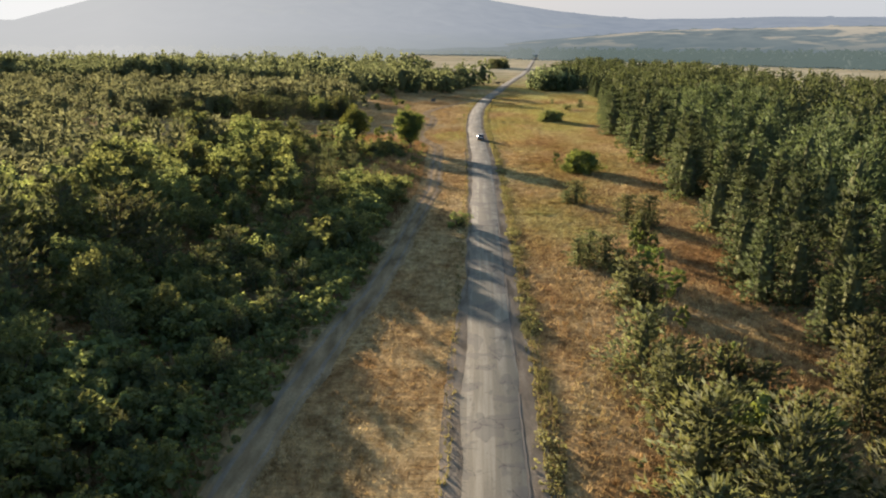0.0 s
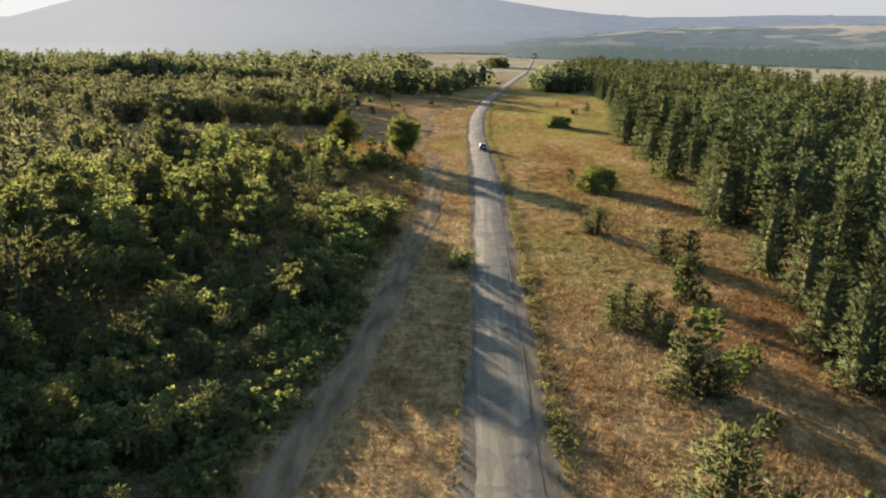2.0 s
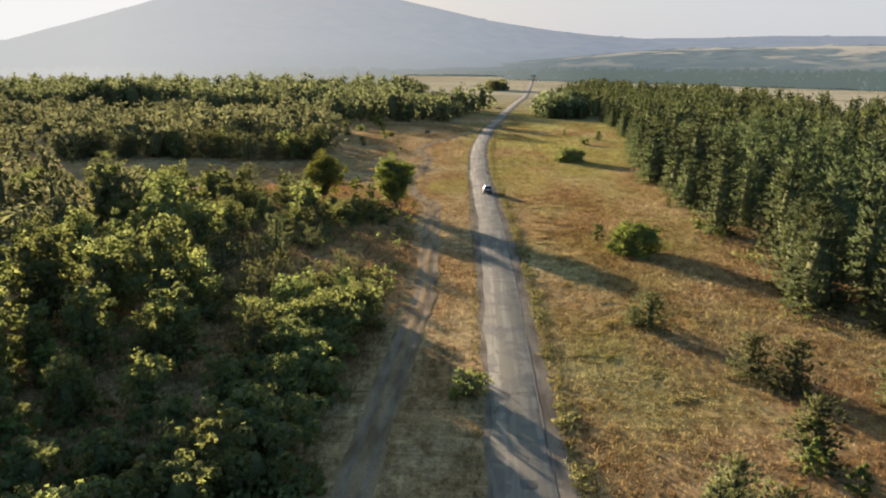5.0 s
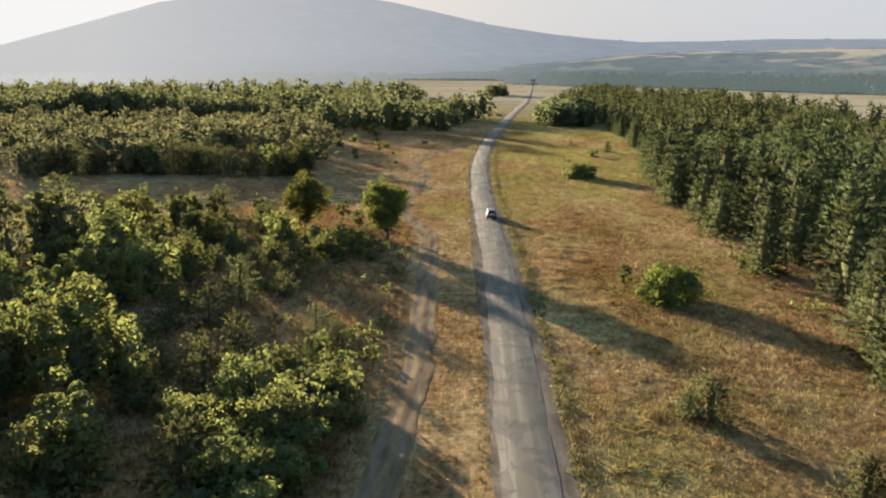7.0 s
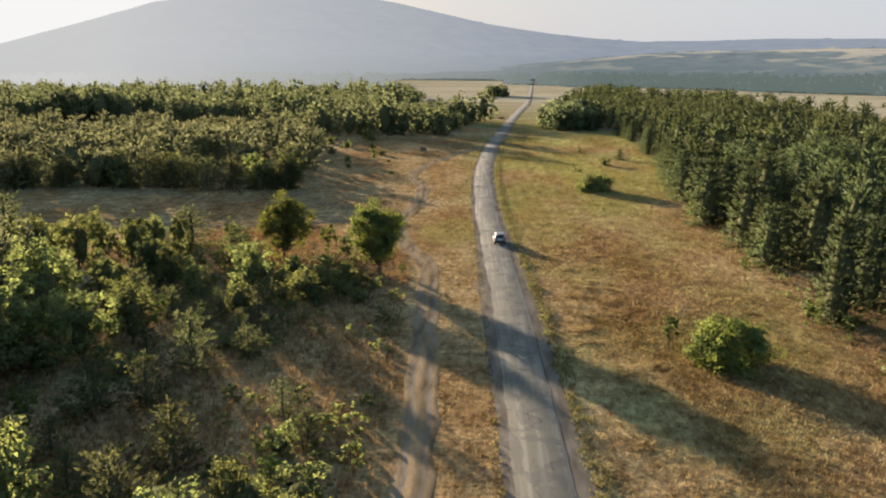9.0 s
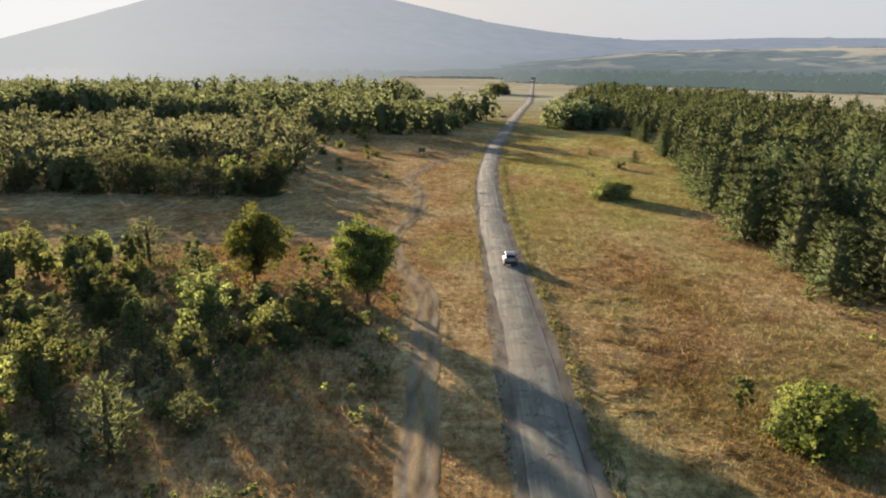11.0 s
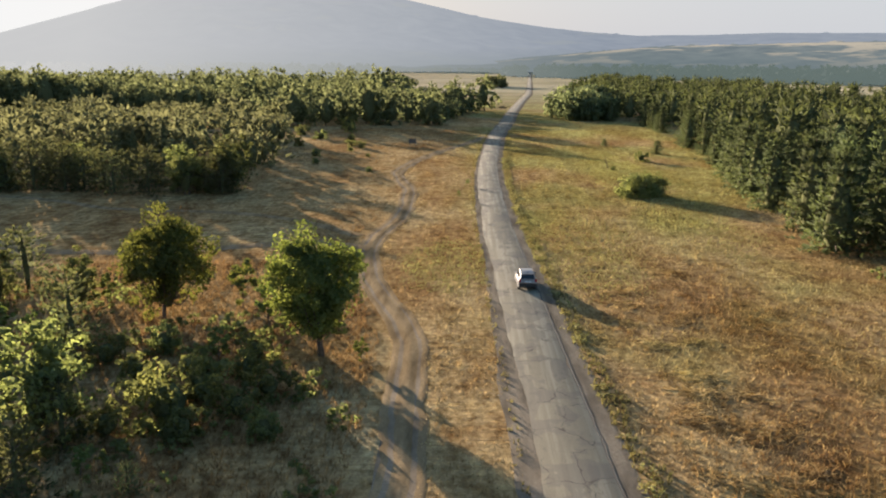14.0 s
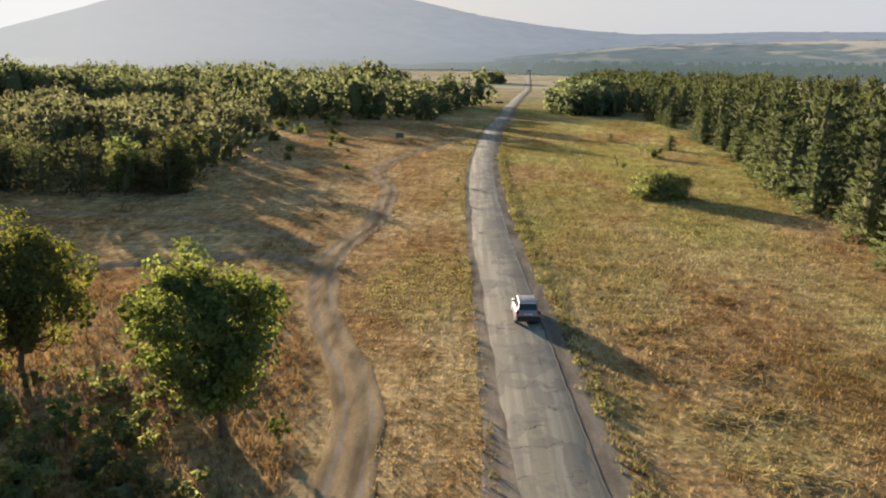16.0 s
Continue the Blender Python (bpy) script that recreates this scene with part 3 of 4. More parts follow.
# ---- trees ----
pines = [Kind("pine_tree", pine_shape(20 + i, 10.8, w, 14, 8, 7, 7, bare=0.015, rough=0.17, blade=(0.66, 0.16), power=0.62, core=0.5), PINE, "dark green pine with dense layered needles, on the wood's edge", "pine tree", "pines of the wood")
         for i, w in enumerate((3.3, 3.7, 3.0, 3.5))]
scrubs = [Kind("scrub_pine", pine_shape(40 + i, 6.5, w, 11, 7, 6, 6, bare=0.04, rough=0.36, power=0.5, blade=(0.46, 0.15), core=0.1), SCRUB, "low spreading scrub pine with ragged olive-green branches", "pine tree", "scrub pines")
          for i, w in enumerate((2.4, 2.9, 2.1, 2.6))]
young = [Kind("young_pine", pine_shape(50 + i, 5.0, w, 12, 8, 7, 7, bare=0.0, rough=0.45, power=0.5, blade=(0.42, 0.14), core=0.2), SCRUB, "bushy young pine standing in dry grass", "pine tree", "young pines in the grass")
         for i, w in enumerate((1.9, 2.2, 1.7))]
oaks = [Kind("oak_tree", broad_shape(60 + i, 8.5, w, 58, 42, 0.23, stem=0.05, core=0.3), LEAF, "leafy broad-crowned tree with backlit green leaves", "leaf tree", "leaf trees of the scrub")
        for i, w in enumerate((3.2, 2.7, 3.5))]
saplings = [Kind("young_tree", broad_shape(80 + i, 4.5, w, 22, 55, 0.15, stem=0.08, trunk=0.012), FRESH, "slender young tree with yellow-green leaves", "young tree", "young trees in the grass")
            for i, w in enumerate((1.2, 1.0, 1.5))]
shrubs = [Kind("shrub", broad_shape(90 + i, 3.0, w, 32, 36, 0.175, stem=0.0, trunk=0.012, limbs=False, core=0.35), LEAF, "dense low green shrub standing in dry grass", "shrub", "shrubs")
          for i, w in enumerate((1.9, 2.4))]

rng = np.random.default_rng(5)


def turn():
    return float(rng.uniform(0, 360))


# single trees and shrubs of the open ground
tree = Kind("lone_oak", broad_shape(101, 10.3, 3.7, 190, 110, 0.14, stem=0.1, trunk=0.024, heroic=True, core=0.3, lobe=0.06), BRIGHT, "round-crowned green oak standing beside the dirt track", "leaf tree", "")
tree.plant(-12.3, 205.3)
tree2 = Kind("leaf_tree", broad_shape(102, 9.8, 3.8, 170, 100, 0.14, stem=0.04, heroic=True, core=0.3, lobe=0.06), BRIGHT, "tall dense green tree among dry scrub", "leaf tree", "")
tree2.plant(-27.2, 214)
shrub_big = Kind("hazel_shrub", broad_shape(103, 4.3, 3.9, 120, 95, 0.15, stem=0.0, trunk=0.01, limbs=False, heroic=True, lobe=0.26), FRESH, "wide bright green shrub alone in the dry meadow", "shrub", "")
shrub_big.plant(23.6, 171.7)
saplings[1].plant(19.4, 175.5, 0.85, 0)
for i, (x, y, q) in enumerate(((22.0, 171.2, 0.95), (24.6, 172.3, 1.02), (26.2, 171.0, 0.9))):
    saplings[i % 3].plant(x, y, q, turn())
bush_round = Kind("round_bush", broad_shape(104, 3.6, 4.3, 110, 110, 0.16, stem=0.0, trunk=0.01, limbs=False, core=0.6), LEAF, "rounded dark green bush with a long shadow", "shrub", "")
bush_round.plant(27.2, 284.5)
for x, y, s in ((19.2, 136.5, 0.74), (24.8, 122.6, 0.78), (27.4, 120.0, 0.86), (44.6, 352.6, 0.66), (34.9, 371.7, 0.4), (17.8, 137.4, 0.4)):
    young[int(x) % 3].plant(x, y, s, turn())
for x, y, s in ((37.5, 335.4, 0.85), (1.2, 117.8, 0.75), (-31, 365, 0.6), (-29.5, 352, 0.45), (-24, 340, 0.35), (-37, 408, 1.1), (-33, 380, 0.7)):
    shrubs[int(y) % 2].plant(x, y, s, turn())
for x, y, s in ((16.5, 65.5, 0.95), (18.5, 83, 0.8), (17, 57, 0.85), (20.5, 57.5, 0.9), (22.5, 56, 0.8), (16.8, 100.2, 0.64), (15.2, 98.0, 0.56), (17.9, 96, 0.72), (24.0, 106.9, 0.85), (19.2, 92.8, 0.55), (19.0, 83.6, 0.6), (20.6, 82.4, 0.5), (17.6, 60.5, 0.8), (16.0, 46.0, 1.15), (20.5, 44.0, 1.1), (19.2, 52.0, 0.85), (14.5, 38.0, 1.0), (24, 40, 1.1), (31.5, 62, 1.0), (29, 56, 0.9), (18, 40, 1.1), (17.8, 49.5, 0.9), (22, 48, 1.0)):
    young[int(y * 3) % 3].plant(x, y, s * 1.1, turn())
for x, y, s in ((22.2, 84.0, 0.8), (23.4, 84.2, 0.85), (23.1, 93.3, 0.85), (24.2, 100.7, 0.8), (23.8, 106.7, 0.9), (22.4, 103.5, 0.85), (21.8, 92.5, 0.9), (18.4, 71.6, 0.65), (21.4, 73.5, 0.7), (18.6, 47.5, 1.3), (17.6, 57.0, 0.8), (22.0, 62.0, 0.8), (23.5, 50, 1.0), (38, 178, 0.7), (36.5, 207, 0.6), (36, 182, 0.75), (-1.3, 293.7, 0.35), (-2.6, 280.2, 0.35)):
    saplings[int(y) % 3].plant(x, y, s, turn())

# the pine wood: its edge tree by tree, what stands behind it as one stand
EDGE = [(36, 10), (35, 45), (34, 75), (33, 96), (35.5, 120), (38.5, 156), (38.8, 186), (41, 210), (40.8, 240), (42, 254), (44.5, 278), (47, 297), (51, 320), (54, 350), (58, 390), (61, 450), (48, 474), (40, 500), (46, 540), (60, 640), (80, 760), (112, 880)]


def edge_x(y):
    return float(np.interp(y, [q[1] for q in EDGE], [q[0] for q in EDGE]))


mid_pines = [pine_shape(110 + i, 10.8, w, 12, 7, 5, 4, bare=0.05, rough=0.18, blade=(0.8, 0.23), limbs=False, power=0.62, core=0.5) for i, w in enumerate((3.3, 3.7, 3.0, 3.5))]
far_pines = [pine_shape(120 + i, 10.8, w, 8, 6, 3, 2, bare=0.16, rough=0.18, blade=(1.2, 0.48), limbs=False, power=0.62, core=0.5) for i, w in enumerate((3.3, 3.7, 3.0, 3.5))]
front, middle, stand = [], [], []
y = -10.0
while y < 880:
    step = 6.3 if y < 330 else 7.6
    x = edge_x(y) + 0.6
    while x < 168 + 9 * noise.noise((y * 0.02, 0, 5)) - max(0, y - 640) * 0.2:
        px, py = x + rng.normal(0, 1.0), y + rng.normal(0, 1.0)
        gap = noise.noise((px * 0.055, py * 0.055, 17))
        if px > edge_x(py) and rng.random() > 0.1 + 0.35 * (gap > 0.28):
            d = px - edge_x(py)
            s = (0.7 + 0.52 * rng.random()) * (0.9 if d < 3 else 1.0) * (1.0 if rng.random() < 0.85 else 0.7) * (1.06 if py > 180 else 0.92)
            if d < (9 if py < 300 else 6) and 40 < py < 470:
                front.append((px, py, s))
            elif d < 45 and 30 < py < 300:
                middle.append((px, py, s, rng.uniform(0, 6.28), rng.integers(4)))
            else:
                stand.append((px, py, s, rng.uniform(0, 6.28), rng.integers(4)))
        x += step * (1.0 if x - edge_x(y) < 45 else 1.2)
    y += step
front += [(33.0, 72, 0.55), (31.5, 84, 0.7), (32.0, 92, 0.75)]
for i, (px, py, s) in enumerate(front):
    pines[i % 4].plant(px, py, s, turn(), float(rng.uniform(0.92, 1.1)))
wood_of("pine_wood", mid_pines, middle, PINE, "dense dark stand of pines behind the wood's edge", "pine wood")
wood_of("deep_pine_wood", far_pines, stand, PINE, "far part of the dark pine wood seen over its tops", "pine wood")

# leaf trees at the far corner of the wood, by the road
far_oaks = [broad_shape(140 + i, 10.0, w, 32, 11, 0.52, stem=0.0, limbs=False, core=0.3) for i, w in enumerate((4.6, 5.3, 4.2))]
corner = [(34 + 22 * rng.random(), 470 + 40 * rng.random(), rng.uniform(0.6, 1.5), rng.uniform(0, 6.28), rng.integers(3)) for _ in range(60)]
wood_of("corner_wood", far_oaks, corner, WOODLEAF, "clump of tall leafy trees beside the far road", "wood")

# left of the track: scrub pine and leaf trees, thinning out towards the clearing
near_left, left_stuff = [], []


def left_density(x, y):
    """How thickly the scrub grows, 0 to 1."""
    off = track_x(y) - x
    if off < 3.5:
        return 0.0
    n = noise.noise((x * 0.045, y * 0.045, 4.0))
    if y < 140:
        return min(1.0, (off - 3) / 4) * (0.78 + 0.4 * n)
    if y < 225:
        return 0.0 if x > -33 else (0.36 if y < 205 else 0.3)
    if y < 278:
        return 0.4 if x < -112 else 0.05 if y > 250 and x < -60 else 0.0
    if y < 440:
        open_to = np.interp(y, [278, 300, 330, 380, 440], [-40, -41, -44, -52, -60])
        return 0.0 if x > open_to else min(0.85, max(0.12, 0.4 + 1.3 * n) * (1 if y < 340 else 0.75) + (open_to - x) * 0.003)
    return 0.0


# scrub and trees between the track and the wood, each where it stands: place and height
OAKS = [(-41.5, 286.5, 8.2), (-44.0, 294.0, 8.6), (-47.0, 283.0, 7.4), (-50.5, 290.0, 8.0), (-43.5, 303.5, 7.8), (-39.9, 208.1, 4.6), (-47.3, 209.8, 6.2), (-42.6, 204.2, 5.2), (-36.4, 169.4, 8.2), (-33.9, 174.8, 6.8), (-41.1, 167.2, 9.3), (-53.8, 206.2, 8.9), (-44.2, 178.3, 10.6), (-57.3, 186.7, 11.5), (-12.8, 128.1, 6.6), (-25.8, 190.6, 7.5), (-13.5, 121, 6), (-16.5, 134, 6.5)]
SCRUBS = [(-30.9, 205.1, 6.5), (-24.3, 189.3, 4.3), (-20.5, 148.2, 5.0), (-15.1, 157.6, 3.0), (-12.0, 152.1, 3.0), (-21.2, 170.8, 3.3), (-25.3, 166.8, 6.1), (-22.9, 181.8, 4.5), (-26.4, 144.8, 3.2), (-23.5, 143.1, 3.3), (-26.5, 158.9, 4.7), (-30.1, 157.6, 5.1), (-28.5, 180, 3.0), (-31, 188, 3.3), (-30, 150, 3.0), (-18.5, 139, 4.2), (-33, 196, 3.1), (-27.5, 183.5, 3.3), (-24, 178, 2.8), (-33, 184, 3.6), (-21, 178, 2.4), (-26, 171, 2.7), (-18.5, 184, 2.0), (-31, 171, 3.2)]
YOUNG = [(-36.8, 206.0, 4.7), (-25.7, 219.9, 3.5), (-21.3, 217.4, 5.2), (-19.4, 203.2, 3.9), (-21.5, 185.3, 2.6), (-13.5, 145.3, 3.2), (-33.7, 154.2, 4.4), (-17.6, 211.5, 5.0), (-9.2, 203.8, 2.2)]
SHRUBS = [(-39.0, 420.0, 5.0), (-28.0, 360.0, 2.4), (-20.7, 312.8, 1.4), (-47.0, 345.0, 3.4), (-44.0, 362.0, 3.0), (-42.0, 384.0, 3.2), (-36.0, 340.0, 2.2), (-50.0, 398.0, 3.6), (-33.5, 326.0, 1.6), (-19.6, 193.1, 4.4), (-26.4, 187.1, 4.0), (-24.2, 174.2, 1.8), (-21.5, 172.0, 1.8), (-28.8, 175.1, 1.8), (-18.3, 196.6, 3.4), (-14.5, 197.5, 2.6), (-29.3, 144.7, 2.1), (-13.9, 150.8, 2.6), (-16.5, 200.5, 2.6), (-31.5, 166, 2.5), (-28, 196, 2.8), (-15.5, 194, 2.4), (-18, 190.5, 2.55), (-21.5, 196.5, 2.25), (-24, 199.5, 2.625), (-27.5, 203, 2.7), (-13.2, 191, 2.2), (-22.5, 191, 2.55), (-20, 201, 2.4), (-30, 200, 2.55), (-24, 205.5, 2.8), (-16.8, 204, 2.6), (-33, 208.5, 3.0)]
# the close edge of the scrub along the track: low at first, higher farther on
for _ in range(105):
    py = float(rng.uniform(30, 104))
    px = float(track_x(py)) - 3.4 - 17 * rng.random()
    SHRUBS.append((px, py, min(3.6, (-6.0 - px) * 0.26 * rng.uniform(0.85, 1.15))))
for i in range(30):
    py = 99 + 1.5 * i
    (OAKS if i % 3 == 1 else SHRUBS).append((float(track_x(py)) - 5.0 - 5.5 * rng.random(), py, rng.uniform(3.2, 5.0)))
for kinds, full, spots in ((oaks, 8.5, OAKS), (scrubs, 6.5, SCRUBS), (saplings, 4.5, YOUNG), (shrubs, 3.0, SHRUBS)):
    for i, (px, py, tall) in enumerate(spots):
        if 140 < py and full < 5:
            tall *= 0.88
        kinds[i % len(kinds)].plant(px, py, tall / full, turn())

# the close front of the scrub beyond the open ground
for i in range(36):
    px = -41.5 - 2.0 * i
    scrubs[i % 4].plant(px, 282 + 14 * rng.random(), rng.uniform(4.6, 8.8) / 6.5, turn())

y = 5.0
while y < 440:
    st = 4.7 if y < 140 else 3.6 if y < 230 else 5.8
    x = track_x(y) - 3.0
    while x > min(-95, -34 - y * 0.57):
        px, py = x + rng.normal(0, 1.0), y + rng.normal(0, 1.0)
        if rng.random() < left_density(px, py):
            (near_left if (px > -54 and 22 < py < 200 and px > -12 - 0.5 * py) or (px > -80 and 200 <= py < 310) else left_stuff).append((px, py))
        x -= st * (1 if x > -60 else 1.5)
    y += st
for px, py in near_left:
    # low towards the track, higher deep in the scrub
    tall = min(max((-4 - px) / 3.7, 2.0), 10.5) * rng.uniform(0.75, 1.15)
    if 103 - (px + 14) * 2 < py < 145:
        tall *= 1.45
    if py > 140:
        tall *= 0.66
    q = rng.random()
    if py > 222:
        kinds, full = ((oaks, 8.5) if q < 0.34 else (shrubs, 3.0) if q < 0.42 else (scrubs, 6.5))
        kinds[int(rng.integers(len(kinds)))].plant(px, py, (rng.uniform(6.0, 9.5) if full > 3 else 2.6) / full, turn(), rng.uniform(0.72, 0.95))
    elif q < (0.7 if py > 95 and px < -24 else 0.45 if px < -20 else 0.12):
        oaks[int(rng.integers(3))].plant(px, py, tall / 8.5, turn(), 1.0)
    elif q > 0.9:
        saplings[int(rng.integers(3))].plant(px, py, rng.uniform(0.6, 0.95), turn())
    elif q > 0.78:
        shrubs[int(rng.integers(2))].plant(px, py, rng.uniform(0.5, 1.0), turn())
    else:
        scrubs[int(rng.integers(4))].plant(px, py, tall / 6.5, turn(), rng.uniform(0.9, 1.15))
far_scrub = [pine_shape(160 + i, 6.5, w, 7, 6, 4, 2, bare=0.0, rough=0.4, power=0.6, blade=(1.0, 0.5), limbs=False, core=0.16) for i, w in enumerate((3.7, 4.2, 3.3))]
small_oaks = [broad_shape(170 + i, 7.5, w, 26, 12, 0.42, stem=0.0, limbs=False, core=0.26) for i, w in enumerate((3.4, 3.9, 3.1))]
spots = [(px, py, rng.uniform(0.55, 1.45) * (1.15 if py > 225 else 1), rng.uniform(0, 6.28), rng.integers(6)) for px, py in left_stuff]
wood_of("scrub_wood", far_scrub + small_oaks, spots, HAZED_LEAF, "scrub of small pines and leaf trees on the dry plain, paled for haze", "scrub")

# the leaf wood beyond the clearing, and the woods of the plain
spots = []
y = 440.0
while y < 900:
    x = np.interp(y, [440, 470, 530, 560, 900], [-14, -8, 6, -30, -60])
    while x > -30 - y * 0.6:
        px, py = x + rng.normal(0, 1.8), y + rng.normal(0, 1.8) + 70 * max(0, min(1, (-60 - x) / 60)) * (y < 520)
        if noise.noise((px * 0.012, py * 0.012, 9)) > -0.22:
            spots.append((px, py, rng.uniform(0.8, 1.35) * (1.22 + 0.8 * noise.noise((px * 0.025, py * 0.02, 3))) * (0.85 if px > -20 else 1.0), rng.uniform(0, 6.28), rng.integers(3)))
        x -= 8.8 + y * 0.005
    y += 8.6 + (y - 440) * 0.07
wood_of("leaf_wood", far_oaks, spots, WOODLEAF, "broad leafy wood beyond the clearing, soft in the haze", "wood")
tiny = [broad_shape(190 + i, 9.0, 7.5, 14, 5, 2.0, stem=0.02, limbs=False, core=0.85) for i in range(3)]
spots = []
for _ in range(1300):
    az = rng.uniform(-36, 34)
    near = float(np.interp(az, [-36, -7, -4.5, 1.5, 2.6, 6, 14, 34], [900, 1000, 1850, 1950, 1350, 1250, 1120, 850]))
    near *= 1 + 0.12 * noise.noise((az * 0.35, 0, 2))
    r = near + 260 * rng.random() ** 1.5 + (500 * rng.random() if rng.random() < 0.3 else 0)
    px, py = r * math.sin(radians(az)), 120 + r * math.cos(radians(az))
    if abs(px - road_x(py)) > 14:
        spots.append((px, py, rng.uniform(1.1, 2.1) * (0.5 if -6 < az < 2.4 else 1.0), rng.uniform(0, 6.28), rng.integers(3)))
wood_of("backdrop_woods", tiny, spots, FARWOOD, "far woods across the plain, pale with painted haze", "wood", FARWOOD)
spots = [(px, py, rng.uniform(0.8, 1.2), 0.5, rng.integers(3)) for px, py in ((16 + 17 * rng.random(), 880 + 60 * rng.random()) for _ in range(26))]
field = [(175 + 150 * rng.random() ** 1.4, 470 + 520 * rng.random(), rng.uniform(0.3, 0.75), rng.uniform(0, 6.28), rng.integers(3)) for _ in range(46)]
wood_of("field_bushes", far_oaks, field, WOODLEAF, "scattered dark bushes on the pale field behind the pines", "bushes")
wood_of("roadside_wood", far_oaks, spots, WOODLEAF, "small leafy clump beside the far road", "wood")


# ---- grass ----
def grass(name, count, where, length, width, material, label, blades=2):
    """Tufts at random places for which where(x, y) holds, over the near meadow."""
    pts = []
    while len(pts) < count:
        x, y = rng.uniform(-45, 58), 40 + 380 * rng.random() ** 1.3
        if where(x, y):
            pts.append((x, y, height(x, y)))
    p = np.array(pts)
    way = np.tile((0.12, -0.1, 1.0), (len(p), 1))
    v, f = sprays(rng, p, way, blades, length, width, 0.38)
    return tagged(new(name, tri_mesh(name, v, f, [material])), label, "grass", kind="stuff")


def off_road(x, y):
    return abs(x - road_x(y)) > 2.7 and (abs(x - track_x(y) + 0.12) > 0.95 + 0.3 * noise.noise((x * 0.4, y * 0.3, 6)) or abs(x - track_x(y)) < 0.3)


def meadow_right(x, y):
    n = noise.noise((x * 0.06, y * 0.03, 21))
    d = x - road_x(y)
    return 3.3 < d and x < edge_x(y) + 4 and n + 0.35 * rng.normal() > 0.1 - min(d, 22) * 0.018


def russet_spots(x, y):
    n = noise.noise((x * 0.05, y * 0.04, 33))
    d = x - road_x(y)
    return off_road(x, y) and (d > 6 or x < track_x(y) - 3) and n + 0.25 * rng.normal() > 0.1 + (max(0, y - 200) * 0.006 if d > 0 else 0) - (0.3 if d > 12 and y < 190 else 0)


def verge(x, y):
    d = x - road_x(y)
    return 2.9 < d < 4.3 + noise.noise((y * 0.2, 0, 1)) or (-3.4 < d < -2.7 and rng.random() < 0.3)


def mown(x, y):
    d = x - road_x(y)
    return off_road(x, y) and (track_x(y) + 0.8 < x < road_x(y) - 2.8 or 4 < d < 16) and noise.noise((x * 0.5, y * 0.07, 3)) + 0.3 * rng.normal() > 0.05


grass("dry_grass", 90000, meadow_right, 0.33, 0.05, STRAW, "tall straw-coloured grass of the dry meadow", 2)
grass("russet_grass", 44000, russet_spots, 0.4, 0.05, RUSSET, "russet dry grass between scrub and meadow", 3)
def scrub_floor(x, y):
    return y < 235 and x < track_x(y) - 2.5 and x > -24 - 0.12 * y


grass("scrub_grass", 42000, scrub_floor, 0.55, 0.05, RUSSET, "tall russet grass between the scrub trees", 3)
grass("mown_stubble", 52000, mown, 0.2, 0.055, STRAW, "mown straw lying in swathes beside the road", 2)
grass("verge_weeds", 4500, verge, 0.4, 0.08, GREENGRASS, "yellow-green weeds along the road's edges", 4)


def turf(x, y):
    n = 0.35 * noise.noise((x * 0.15, y * 0.1, 12)) + 0.2 * rng.normal()
    return off_road(x, y) and min(((x + 3.5) / 5.5) ** 2 + ((y - 236) / 13) ** 2, ((x - 12) / 8) ** 2 + ((y - 247) / 26) ** 2, ((x - 30) / 9) ** 2 + ((y - 300) / 60) ** 2) + n < 0.8


grass("green_turf", 22000, turf, 0.2, 0.05, GREENGRASS, "short green grass growing back on the mown meadow", 3)

# low growth under the scrub and along the wood
low_shapes = [broad_shape(210 + i, 0.9, 0.8, 7, 13, 0.13, stem=0.0, limbs=False) for i in range(3)]
spots = []
while len(spots) < 640:
    x, y = rng.uniform(-60, -5), rng.uniform(40, 225)
    if track_x(y) - x > 3.6 and noise.noise((x * 0.08, y * 0.08, 14)) > -0.05 and x > -20 - y * 0.25:
        spots.append((x, y, rng.uniform(0.6, 1.6) * (1.5 if y < 130 else 1.0), rng.uniform(0, 6.28), rng.integers(3)))
for i in range(190):
    y = 30 + 74 * i / 190
    spots.append((float(track_x(y)) - 2.3 - 4.0 * rng.random(), y, rng.uniform(1.2, 2.2), rng.uniform(0, 6.28), rng.integers(3)))
for _ in range(70):
    y = rng.uniform(45, 330)
    spots.append((edge_x(y) + rng.normal(-0.3, 1.2), y, rng.uniform(0.5, 1.5), rng.uniform(0, 6.28), rng.integers(3)))
wood_of("undergrowth", low_shapes, spots, LEAF, "low green undergrowth among dry grass", "undergrowth")
weed_shapes = [broad_shape(230 + i, 0.55, 0.7, 9, 9, 0.085, stem=0.0, tall=0.8, limbs=False) for i in range(3)]
spots = []
while len(spots) < 300:
    y = 42 + 300 * rng.random() ** 1.2
    if noise.noise((y * 0.11, 0, 31)) + 0.5 * noise.noise((y * 0.5, 0, 8)) > 0.0:
        spots.append((road_x(y) + 3.0 + abs(rng.normal(0, 0.5)), y, rng.uniform(0.3, 1.0) * (1 if rng.random() < 0.8 else 1.5), rng.uniform(0, 6.28), rng.integers(3)))
wood_of("verge_plants", weed_shapes, spots, GREENGRASS, "clumps of green weeds along the crumbled road edge", "weeds")


